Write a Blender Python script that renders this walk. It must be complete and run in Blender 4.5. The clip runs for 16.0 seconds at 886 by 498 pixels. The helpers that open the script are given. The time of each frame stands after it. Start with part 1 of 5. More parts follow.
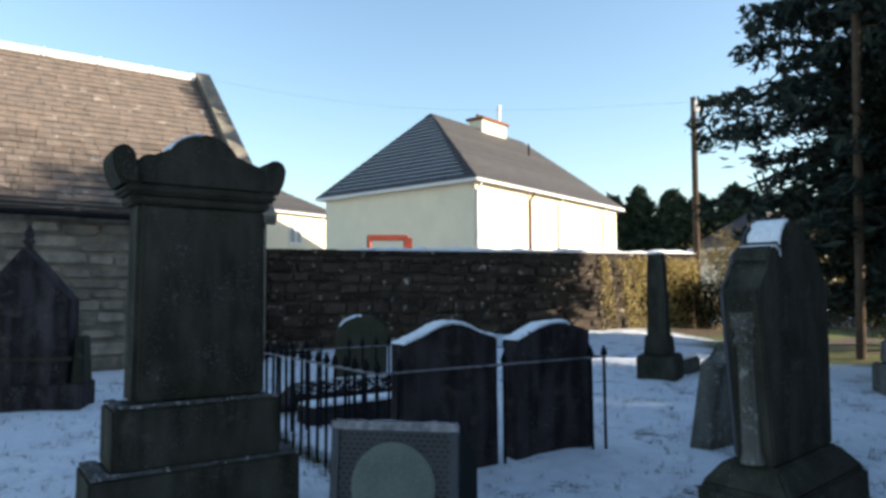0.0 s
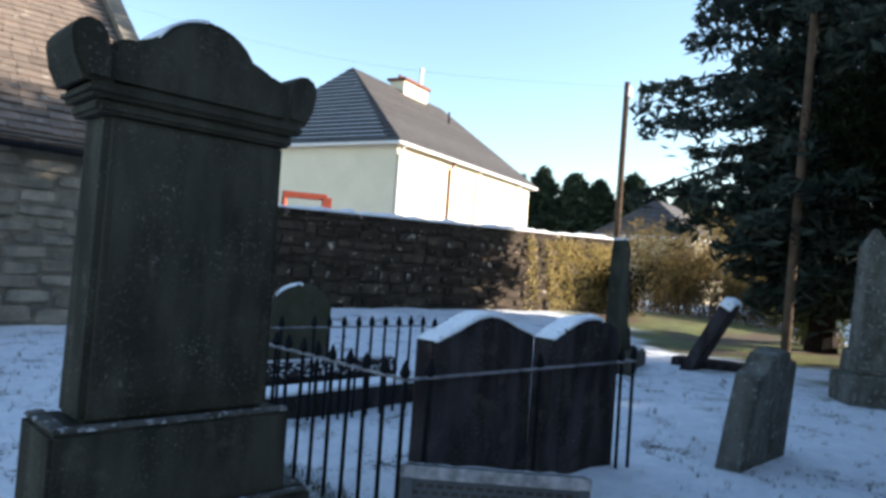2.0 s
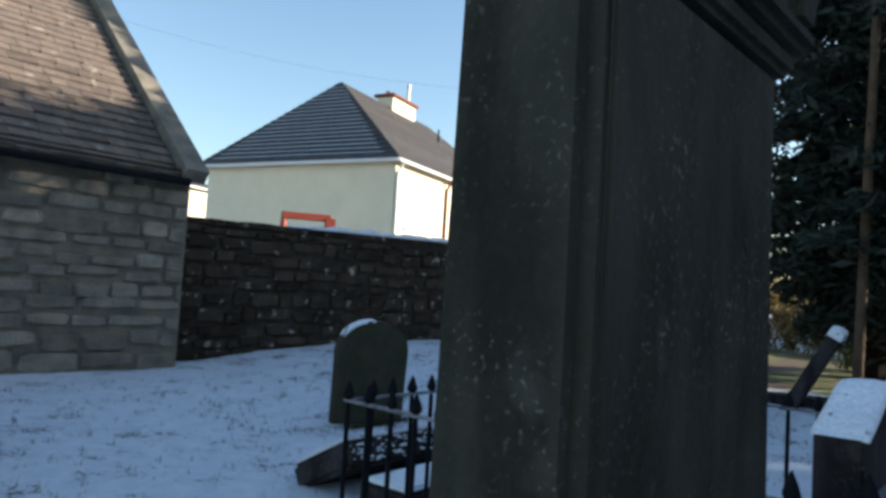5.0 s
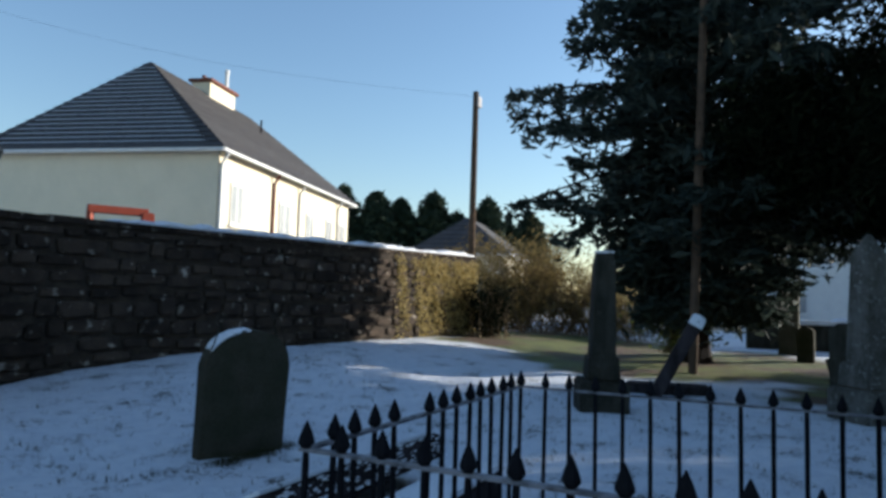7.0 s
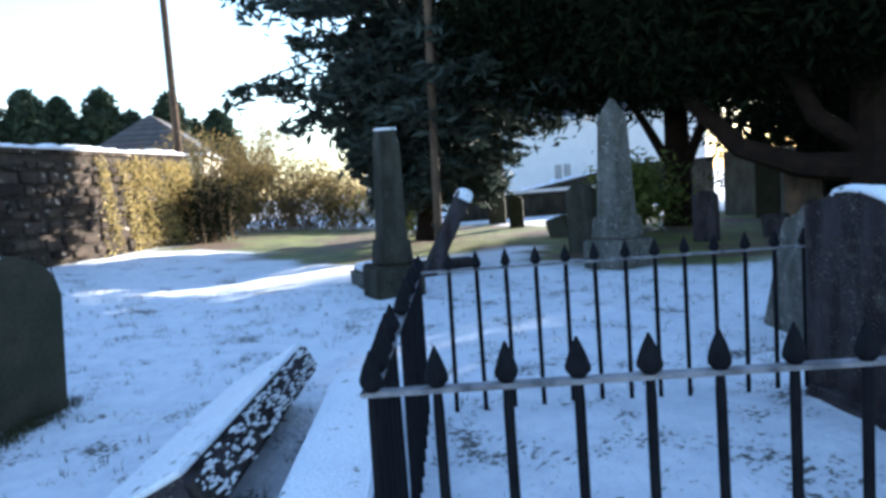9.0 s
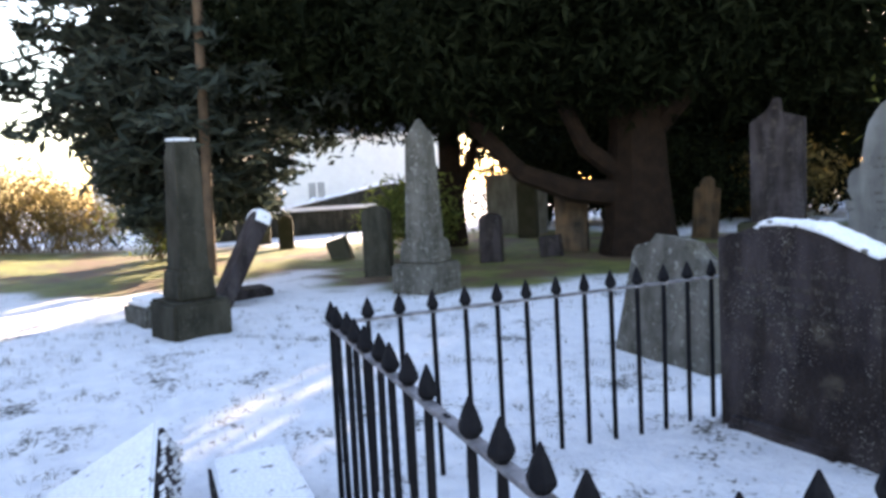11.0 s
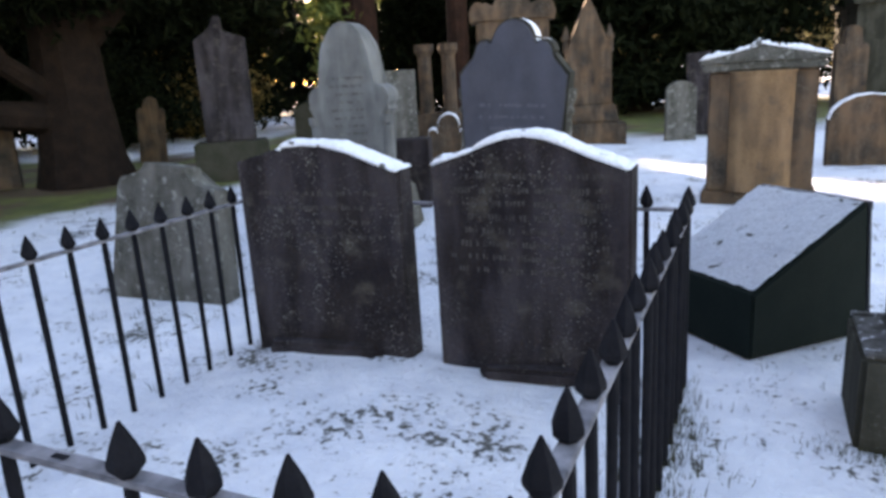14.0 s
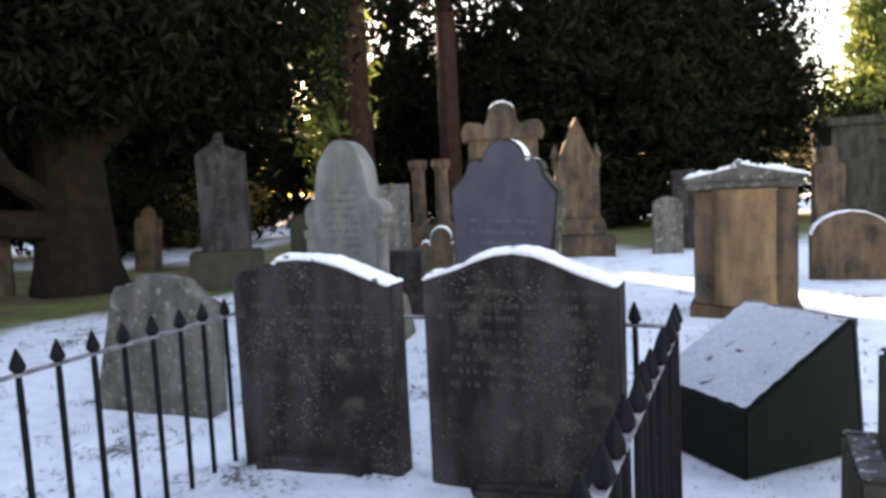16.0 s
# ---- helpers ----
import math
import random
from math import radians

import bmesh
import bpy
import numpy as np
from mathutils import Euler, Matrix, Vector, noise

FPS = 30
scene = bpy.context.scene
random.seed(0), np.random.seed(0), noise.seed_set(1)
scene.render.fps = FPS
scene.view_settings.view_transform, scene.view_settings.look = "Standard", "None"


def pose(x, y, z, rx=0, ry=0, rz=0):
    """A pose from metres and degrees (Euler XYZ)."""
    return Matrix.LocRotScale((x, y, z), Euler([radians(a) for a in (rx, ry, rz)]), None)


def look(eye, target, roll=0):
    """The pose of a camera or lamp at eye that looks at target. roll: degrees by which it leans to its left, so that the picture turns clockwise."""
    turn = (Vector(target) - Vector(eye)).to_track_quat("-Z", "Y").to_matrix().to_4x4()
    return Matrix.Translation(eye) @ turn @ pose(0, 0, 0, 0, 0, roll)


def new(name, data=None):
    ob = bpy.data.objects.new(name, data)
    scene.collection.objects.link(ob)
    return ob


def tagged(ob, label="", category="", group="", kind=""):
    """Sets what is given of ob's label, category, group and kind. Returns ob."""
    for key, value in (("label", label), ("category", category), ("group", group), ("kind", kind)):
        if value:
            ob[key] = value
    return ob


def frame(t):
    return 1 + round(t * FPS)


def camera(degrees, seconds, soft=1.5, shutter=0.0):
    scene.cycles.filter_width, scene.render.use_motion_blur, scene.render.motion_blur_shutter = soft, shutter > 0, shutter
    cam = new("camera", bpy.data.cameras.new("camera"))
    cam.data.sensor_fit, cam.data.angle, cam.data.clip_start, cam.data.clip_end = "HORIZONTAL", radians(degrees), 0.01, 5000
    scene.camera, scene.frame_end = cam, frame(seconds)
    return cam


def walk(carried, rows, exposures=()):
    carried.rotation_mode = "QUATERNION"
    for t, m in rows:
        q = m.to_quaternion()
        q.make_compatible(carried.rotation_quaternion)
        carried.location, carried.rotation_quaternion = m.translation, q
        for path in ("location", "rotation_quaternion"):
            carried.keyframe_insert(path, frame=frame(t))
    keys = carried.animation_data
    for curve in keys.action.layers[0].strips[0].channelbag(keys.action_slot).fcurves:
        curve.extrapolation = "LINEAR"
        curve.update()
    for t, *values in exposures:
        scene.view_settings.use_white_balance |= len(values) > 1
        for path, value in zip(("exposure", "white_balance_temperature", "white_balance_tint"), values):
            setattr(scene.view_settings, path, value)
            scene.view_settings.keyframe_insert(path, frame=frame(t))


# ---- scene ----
cam = camera(65.5, 16.0, soft=3.2)
PATH = [
    (0, (-2.68, -7.313, 1.509), (-1.54, -5.676, 1.639), -0.2),
    (0.5, (-2.736, -6.82, 1.477), (-1.52, -5.233, 1.429), 2.1),
    (1, (-2.825, -6.448, 1.502), (-1.538, -4.922, 1.376), 3.7),
    (1.5, (-2.713, -5.962, 1.514), (-1.28, -4.569, 1.596), 5.0),
    (2, (-2.724, -5.602, 1.576), (-1.331, -4.168, 1.622), 4.2),
    (2.5, (-2.697, -5.119, 1.582), (-1.17, -3.828, 1.622), 3.6),
    (3, (-2.726, -4.817, 1.541), (-1.228, -3.492, 1.594), 3.6),
    (3.5, (-2.581, -4.364, 1.556), (-1.138, -2.983, 1.647), 2.7),
    (4, (-2.649, -3.962, 1.541), (-1.272, -2.52, 1.69), 3.1),
    (6.3, (-2.524, -2.132, 1.555), (-0.872, -1.008, 1.639), 1.8),
    (6.5, (-2.442, -2.046, 1.514), (-0.777, -0.95, 1.669), -0.1),
    (7, (-2.283, -1.756, 1.508), (-0.504, -0.852, 1.65), 1.7),
    (7.5, (-2.205, -1.375, 1.475), (-0.376, -0.572, 1.569), 1.6),
    (8, (-2.122, -0.946, 1.471), (-0.229, -0.3, 1.417), 0.4),
    (8.5, (-1.94, -0.567, 1.425), (0.025, -0.196, 1.387), -5.2),
    (9, (-1.748, -0.264, 1.403), (0.243, -0.212, 1.226), -4.1),
    (11.5, (-0.633, 0.688, 1.55), (1.052, -0.376, 1.384), -5.1),
    (12, (-0.44, 0.664, 1.562), (0.895, -0.804, 1.308), -6.1),
    (12.5, (-0.382, 0.659, 1.555), (0.745, -0.938, 1.132), -4.4),
    (13, (-0.348, 0.722, 1.559), (0.61, -0.941, 0.997), -2.6),
    (13.5, (-0.291, 0.755, 1.556), (0.574, -0.965, 1.015), -3.3),
    (14, (-0.292, 0.76, 1.553), (0.534, -0.995, 1.066), -3.4),
    (14.5, (-0.286, 0.771, 1.566), (0.517, -1.001, 1.102), -3.7),
    (15, (-0.287, 0.77, 1.529), (0.518, -1.01, 1.102), -3.7),
    (15.5, (-0.3, 0.78, 1.522), (0.42, -1.059, 1.211), -3.3),
    (16, (-0.317, 0.794, 1.588), (0.496, -1.025, 1.411), -2.8),
]
walk(cam, [(t, look(eye, target, roll)) for t, eye, target, roll in PATH],
     exposures=[(0, 1.45, 6500, 11), (0.5, 1.10, 6600, 11), (1, 1.95, 6350, 13), (1.5, 2.20, 6350, 14), (2, 1.75, 6350, 13), (2.5, 1.25, 6500, 11), (3, 1.25, 6500, 11), (3.5, 1.15, 6500, 11),
                (4.2, 1.35, 6500, 11), (6.3, 0.95, 5900, 10), (7, 0.75, 5800, 10), (7.5, 0.75, 5800, 10), (8, 1.25, 5700, 10), (8.5, 1.95, 5750, 12), (9.2, 2.45, 5750, 13),
                (11.3, 3.10, 8050, 26), (12.5, 3.10, 8250, 27), (14.5, 3.05, 8350, 27), (15.5, 3.05, 8550, 27), (16, 3.25, 8950, 28)])

# ---- light: low winter sun from the trees' side, clear sky ----
SUN_AZ, SUN_EL = -42.0, 14.0
sun_to = Vector((math.cos(radians(SUN_AZ)) * math.cos(radians(SUN_EL)),
                 math.sin(radians(SUN_AZ)) * math.cos(radians(SUN_EL)), math.sin(radians(SUN_EL))))
world = bpy.data.worlds.new("sky")
scene.world = world
world.use_nodes = True
wn = world.node_tree
sky = wn.nodes.new("ShaderNodeTexSky")
sky.sky_type = "NISHITA"
sky.sun_disc = False
sky.sun_elevation = radians(SUN_EL)
sky.sun_rotation = radians(90 - SUN_AZ)
sky.air_density, sky.dust_density, sky.ozone_density = 1.2, 0.6, 2.2
wn.links.new(sky.outputs[0], wn.nodes["Background"].inputs[0])
wn.nodes["Background"].inputs[1].default_value = 0.118
lamp = bpy.data.lights.new("sun", "SUN")
lamp.energy, lamp.angle, lamp.color = 5.0, radians(0.5), (1.0, 0.9, 0.74)
new("sun", lamp).matrix_world = look(sun_to * 60, (0, 0, 0))


# ---- materials ----
def material(name, base, second=None, rough=0.85, scale=6.0, detail_scale=40.0, bump=0.3, metal=0.0,
             third=None, third_scale=2.0, third_at=0.58, third_soft=0.1, streak=0.0, per_object=0.0, bump_dist=0.01, mix_at=0.5, speckle=None):
    m = bpy.data.materials.new(name)
    m.use_nodes = True
    nt = m.node_tree
    b = nt.nodes["Principled BSDF"]
    b.inputs["Roughness"].default_value = rough
    b.inputs["Metallic"].default_value = metal
    b.inputs["Specular IOR Level"].default_value = 0.12 if rough > 0.8 else 0.4
    geo = nt.nodes.new("ShaderNodeNewGeometry")

    def noise_node(sc, det=6.0):
        n = nt.nodes.new("ShaderNodeTexNoise")
        n.inputs["Scale"].default_value = sc
        n.inputs["Detail"].default_value = det
        nt.links.new(geo.outputs["Position"], n.inputs["Vector"])
        return n

    def ramp(src, lo, hi):
        r = nt.nodes.new("ShaderNodeMapRange")
        r.inputs["From Min"].default_value, r.inputs["From Max"].default_value = lo, hi
        nt.links.new(src, r.inputs["Value"])
        return r.outputs["Result"]

    def mix(fac, a, c):
        x = nt.nodes.new("ShaderNodeMix")
        x.data_type = "RGBA"
        if isinstance(fac, float):
            x.inputs[0].default_value = fac
        else:
            nt.links.new(fac, x.inputs[0])
        for v, k in ((a, 6), (c, 7)):
            if isinstance(v, tuple):
                x.inputs[k].default_value = (*v, 1)
            else:
                nt.links.new(v, x.inputs[k])
        return x.outputs[2]

    big, fine = noise_node(scale), noise_node(detail_scale, 8.0)
    col = mix(ramp(big.outputs["Fac"], mix_at - 0.15, mix_at + 0.15), base, second or tuple(c * 0.7 for c in base))
    col = mix(ramp(fine.outputs["Fac"], 0.35, 0.75), col, mix(0.45, col, tuple(min(1, c * 0.35) for c in base)))
    if third:
        spots = noise_node(third_scale, 10.0)
        col = mix(ramp(spots.outputs["Fac"], third_at, third_at + third_soft), col, third)
    if streak:
        down = nt.nodes.new("ShaderNodeMapping")
        down.inputs["Scale"].default_value = (6, 6, 1.4)
        nt.links.new(geo.outputs["Position"], down.inputs["Vector"])
        runs = nt.nodes.new("ShaderNodeTexNoise")
        runs.inputs["Scale"].default_value, runs.inputs["Detail"].default_value = 1.0, 5.0
        nt.links.new(down.outputs[0], runs.inputs["Vector"])
        col = mix(ramp(runs.outputs["Fac"], 0.42, 0.72), col, mix(streak, col, tuple(min(1, c * 2.6 + 0.02) for c in base)))
    if speckle:
        dots, groups = noise_node(75.0, 3.0), noise_node(3.5, 4.0)
        both = nt.nodes.new("ShaderNodeMath")
        both.operation = "MULTIPLY"
        nt.links.new(ramp(dots.outputs["Fac"], 0.6, 0.7), both.inputs[0])
        nt.links.new(ramp(groups.outputs["Fac"], 0.42, 0.62), both.inputs[1])
        col = mix(both.outputs[0], col, speckle)
    if per_object:
        info = nt.nodes.new("ShaderNodeObjectInfo")
        hsv = nt.nodes.new("ShaderNodeHueSaturation")
        nt.links.new(col, hsv.inputs["Color"])
        r = nt.nodes.new("ShaderNodeMapRange")
        r.inputs["To Min"].default_value, r.inputs["To Max"].default_value = 1 - per_object, 1 + per_object
        nt.links.new(info.outputs["Random"], r.inputs["Value"])
        nt.links.new(r.outputs["Result"], hsv.inputs["Value"])
        col = hsv.outputs["Color"]
    nt.links.new(col, b.inputs["Base Color"])
    if bump:
        bn = nt.nodes.new("ShaderNodeBump")
        bn.inputs["Strength"].default_value = bump
        bn.inputs["Distance"].default_value = bump_dist
        nt.links.new(fine.outputs["Fac"], bn.inputs["Height"])
        nt.links.new(bn.outputs[0], b.inputs["Normal"])
    return m


SNOW = material("snow", (0.84, 0.86, 0.89), (0.78, 0.8, 0.84), 0.6, 3, 60, 0.5, third=(0.1, 0.1, 0.09), third_scale=11, third_at=0.64, third_soft=0.05)
DARK_STONE = material("dark_weathered_sandstone", (0.017, 0.0135, 0.0155), (0.03, 0.024, 0.023), 0.9, 5, 60, 0.8,
                      third=(0.1, 0.088, 0.068), third_scale=6, third_at=0.57, third_soft=0.3, streak=0.85, speckle=(0.2, 0.19, 0.17), bump_dist=0.015)
GREY_STONE = material("grey_sandstone", (0.037, 0.035, 0.026), (0.023, 0.023, 0.017), 0.9, 4, 50, 0.6, third=(0.09, 0.083, 0.068), third_scale=7, third_at=0.62, third_soft=0.3, streak=0.35, speckle=(0.13, 0.125, 0.11))
SLATE_STONE = material("blue_grey_granite", (0.042, 0.046, 0.062), (0.058, 0.06, 0.077), 0.65, 6, 120, 0.3, streak=0.15)
PALE_STONE = material("pale_granite", (0.14, 0.142, 0.136), (0.1, 0.102, 0.097), 0.75, 5, 90, 0.3, third=(0.075, 0.078, 0.07), third_scale=6, third_at=0.55, third_soft=0.3, streak=0.3)
LICHEN_STONE = material("lichened_stone", (0.105, 0.1, 0.088), (0.055, 0.053, 0.042), 0.95, 7, 60, 0.6, third=(0.2, 0.2, 0.18), third_scale=16, third_at=0.58, streak=0.3, speckle=(0.3, 0.3, 0.27))
BROWN_STONE = material("stained_red_sandstone", (0.105, 0.064, 0.038), (0.042, 0.034, 0.027), 0.9, 3.5, 45, 0.7, third=(0.022, 0.02, 0.018), third_scale=4, third_at=0.47, third_soft=0.22, streak=0.3, speckle=(0.2, 0.18, 0.14))
ORANGE_STONE = material("orange_stained_sandstone", (0.21, 0.125, 0.066), (0.12, 0.075, 0.046), 0.9, 2.5, 45, 0.7, third=(0.05, 0.042, 0.035), third_scale=5, third_at=0.56, third_soft=0.2, streak=0.25)
MOSS_STONE = material("mossy_stone", (0.042, 0.044, 0.028), (0.065, 0.058, 0.042), 0.95, 4, 40, 0.6)
IRON = material("black_painted_iron", (0.006, 0.0065, 0.009), (0.012, 0.012, 0.015), 0.81, 20, 120, 0.25)
FROSTED_STONE = material("frosted_stone", (0.12, 0.12, 0.12), (0.045, 0.043, 0.036), 0.85, 14, 90, 0.5, third=(0.4, 0.41, 0.44), third_scale=22, third_at=0.58)
FROST = material("frosted_iron", (0.30, 0.29, 0.31), (0.07, 0.07, 0.08), 0.6, 14, 160, 0.3)
RUBBLE = material("rubble_stone", (0.075, 0.055, 0.04), (0.035, 0.027, 0.022), 0.95, 3, 30, 0.8, third=(0.3, 0.26, 0.21), third_scale=5, third_at=0.6, per_object=0.4, bump_dist=0.03)
MORTAR = material("lime_mortar", (0.085, 0.068, 0.052), (0.045, 0.036, 0.029), 0.95, 5, 40, 0.8, bump_dist=0.03)
CHURCH_STONE = material("church_sandstone", (0.29, 0.25, 0.195), (0.16, 0.145, 0.12), 0.95, 3, 30, 0.7, per_object=0.3, bump_dist=0.02)
SLATE = material("stone_slate", (0.2, 0.155, 0.125), (0.14, 0.115, 0.098), 0.85, 4, 30, 0.5, third=(0.33, 0.29, 0.24), third_scale=3, third_at=0.62, per_object=0.22)
ROOF_DARK = material("concrete_roof_tile", (0.085, 0.078, 0.078), (0.06, 0.056, 0.058), 0.75, 3, 20, 0.3, per_object=0.15)
HARLING = material("cream_harling", (0.84, 0.74, 0.55), (0.78, 0.69, 0.51), 0.95, 1.2, 60, 0.4)
WHITE_PAINT = material("white_paint", (0.8, 0.79, 0.75), (0.74, 0.73, 0.7), 0.6, 2, 30, 0.1)
BRICK_RED = material("red_clay", (0.22, 0.09, 0.06), (0.16, 0.07, 0.05), 0.85, 4, 30, 0.3)
ORANGE = material("orange_red_paint", (0.4, 0.075, 0.035), (0.32, 0.06, 0.03), 0.5, 4, 30, 0.1)
POLE_WOOD = material("creosoted_pole", (0.12, 0.08, 0.054), (0.075, 0.053, 0.037), 0.9, 4, 40, 0.6)
BARK = material("yew_bark", (0.028, 0.017, 0.012), (0.015, 0.01, 0.008), 0.95, 5, 26, 1.0, bump_dist=0.04)
RED_BARK = material("redwood_bark", (0.045, 0.021, 0.014), (0.025, 0.013, 0.01), 0.95, 4, 22, 1.0, bump_dist=0.05)
PANEL_GREEN = material("dark_green_paint", (0.006, 0.012, 0.010), (0.01, 0.016, 0.013), 0.85, 5, 80, 0.15)
PANEL_BLUE = material("grey_blue_steel", (0.04, 0.048, 0.06), (0.028, 0.034, 0.044), 0.5, 5, 80, 0.2)
DISC = material("pale_green_disc", (0.13, 0.15, 0.13), (0.1, 0.12, 0.105), 0.7, 5, 60, 0.15)
INSCRIPTION = material("worn_lettering", (0.085, 0.078, 0.072), (0.03, 0.026, 0.025), 0.95, 30, 90, 0.3)
PALE_LETTERS = material("pale_lettering", (0.12, 0.125, 0.145), (0.09, 0.095, 0.11), 0.8, 30, 90, 0.2)
DOOR_DARK = material("dark_boarding", (0.05, 0.045, 0.04), (0.035, 0.03, 0.028), 0.9, 5, 40, 0.5)
TWIG = material("dry_twigs", (0.2, 0.14, 0.08), (0.12, 0.085, 0.05), 0.9, 5, 30, 0.3)


def leaf_material(name, dark, light, trans=0.25, gloss=0.12):
    m = bpy.data.materials.new(name)
    m.use_nodes = True
    nt = m.node_tree
    b = nt.nodes["Principled BSDF"]
    geo = nt.nodes.new("ShaderNodeNewGeometry")
    x = nt.nodes.new("ShaderNodeMix")
    x.data_type = "RGBA"
    nt.links.new(geo.outputs["Random Per Island"], x.inputs[0])
    x.inputs[6].default_value, x.inputs[7].default_value = (*dark, 1), (*light, 1)
    nt.links.new(x.outputs[2], b.inputs["Base Color"])
    b.inputs["Roughness"].default_value = 0.7
    b.inputs["Specular IOR Level"].default_value = gloss
    t = nt.nodes.new("ShaderNodeBsdfTranslucent")
    nt.links.new(x.outputs[2], t.inputs["Color"])
    s = nt.nodes.new("ShaderNodeMixShader")
    s.inputs[0].default_value = trans
    nt.links.new(b.outputs[0], s.inputs[1])
    nt.links.new(t.outputs[0], s.inputs[2])
    nt.links.new(s.outputs[0], nt.nodes["Material Output"].inputs["Surface"])
    return m


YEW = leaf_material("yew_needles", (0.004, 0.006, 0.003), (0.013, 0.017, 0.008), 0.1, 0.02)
FIR = leaf_material("blue_fir_needles", (0.016, 0.024, 0.02), (0.055, 0.07, 0.058), 0.25)
FAR_FIR = leaf_material("far_conifer", (0.02, 0.034, 0.022), (0.036, 0.055, 0.033), 0.15)
# Pale gold leaves: the sunlit wall end gets its brightness from this colour.
IVY = leaf_material("ivy", (0.24, 0.18, 0.07), (0.62, 0.5, 0.22), 0.3)
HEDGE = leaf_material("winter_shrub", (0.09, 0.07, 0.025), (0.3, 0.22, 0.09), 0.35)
GRASS = leaf_material("grass_blade", (0.03, 0.032, 0.016), (0.09, 0.085, 0.04), 0.3)
# Spruce green, bright enough to make redwood and far conifer look sunlit.
SUNNY = leaf_material("spruce_and_sunlit_green", (0.06, 0.09, 0.025), (0.16, 0.18, 0.05), 0.35)

# Panes lightened to the washed-out grey of windows in an overexposed wall.
PALE_PANE = material("washed_out_pane", (0.42, 0.42, 0.4), (0.32, 0.33, 0.33), 0.15, 2, 20, 0.0)
glass = bpy.data.materials.new("window_glass")
glass.use_nodes = True
gb = glass.node_tree.nodes["Principled BSDF"]
gb.inputs["Base Color"].default_value = (0.03, 0.035, 0.04, 1)
gb.inputs["Roughness"].default_value = 0.08


# ---- helpers of this scene ----
def part(name, bm, mat, parent=None, label="", kind=""):
    me = bpy.data.meshes.new(name)
    bmesh.ops.recalc_face_normals(bm, faces=bm.faces[:])
    bm.to_mesh(me)
    bm.free()
    me.materials.append(mat)
    ob = new(name, me)
    ob.parent = parent
    return tagged(ob, label=label, kind=kind)


def raw_part(name, verts, faces, mat, parent=None, label="", kind=""):
    me = bpy.data.meshes.new(name)
    me.from_pydata(verts, [], faces)
    me.materials.append(mat)
    ob = new(name, me)
    ob.parent = parent
    return tagged(ob, label=label, kind=kind)


def thing(name, x, y, z, rz, label, category, group="", rx=0, ry=0, kind=""):
    ob = new(name)
    ob.matrix_world = pose(x, y, z, rx, ry, rz)
    return tagged(ob, label, category, group, kind)


def box(bm, x0, x1, y0, y1, z0, z1, bevel=0.0, taper=0.0):
    vs = []
    for z, k in ((z0, 0.0), (z1, taper)):
        for x, y in ((x0 + k, y0 + k), (x1 - k, y0 + k), (x1 - k, y1 - k), (x0 + k, y1 - k)):
            vs.append(bm.verts.new((x, y, z)))
    a, b, c, d, e, f, g, h = vs
    fs = [bm.faces.new(q) for q in ((d, c, b, a), (e, f, g, h), (a, b, f, e), (b, c, g, f), (c, d, h, g), (d, a, e, h))]
    if bevel:
        edges = list({ed for q in fs for ed in q.edges})
        bmesh.ops.bevel(bm, geom=edges, offset=bevel, segments=2, affect="EDGES")
    return bm


def new_box(*a, **k):
    return box(bmesh.new(), *a, **k)


def prism(bm, profile, y0, y1, bevel=0.0):
    """A profile of (x, z) points, pushed from y0 to y1."""
    front = [bm.verts.new((x, y0, z)) for x, z in profile]
    back = [bm.verts.new((x, y1, z)) for x, z in profile]
    n = len(profile)
    caps = [bm.faces.new(front), bm.faces.new(back[::-1])]
    for i in range(n):
        bm.faces.new((front[i], front[(i + 1) % n], back[(i + 1) % n], back[i]))
    if bevel:
        bmesh.ops.bevel(bm, geom=list({e for c in caps for e in c.edges}), offset=bevel, segments=2, affect="EDGES")
    return bm


def lathe(bm, rings, n=8, x=0.0, y=0.0, turn=0.0):
    loops = []
    for r, z in rings:
        loops.append([bm.verts.new((x + r * math.cos(turn + i * math.tau / n), y + r * math.sin(turn + i * math.tau / n), z)) for i in range(n)])
    for a, b in zip(loops, loops[1:]):
        for i in range(n):
            bm.faces.new((a[i], a[(i + 1) % n], b[(i + 1) % n], b[i]))
    bm.faces.new(loops[0][::-1])
    bm.faces.new(loops[-1])
    return bm


def limb(bm, points, radii, n=7):
    """A tapered, bent tube through the points."""
    loops = []
    for i, p in enumerate(points):
        p = Vector(p)
        d = (Vector(points[min(i + 1, len(points) - 1)]) - Vector(points[max(i - 1, 0)])).normalized()
        u = d.orthogonal().normalized()
        if loops:
            u = (last - last.dot(d) * d).normalized()
        last = u
        v = d.cross(u)
        loops.append([bm.verts.new(p + radii[i] * (math.cos(k * math.tau / n) * u + math.sin(k * math.tau / n) * v)) for k in range(n)])
    for a, b in zip(loops, loops[1:]):
        for i in range(n):
            bm.faces.new((a[i], a[(i + 1) % n], b[(i + 1) % n], b[i]))
    bm.faces.new(loops[0][::-1])
    bm.faces.new(loops[-1])
    return bm


def roughen(bm, amount, scale=6.0, seed=0):
    for v in bm.verts:
        v.co += amount * noise.noise_vector(v.co * scale + Vector((seed, 0, 0)))
    return bm


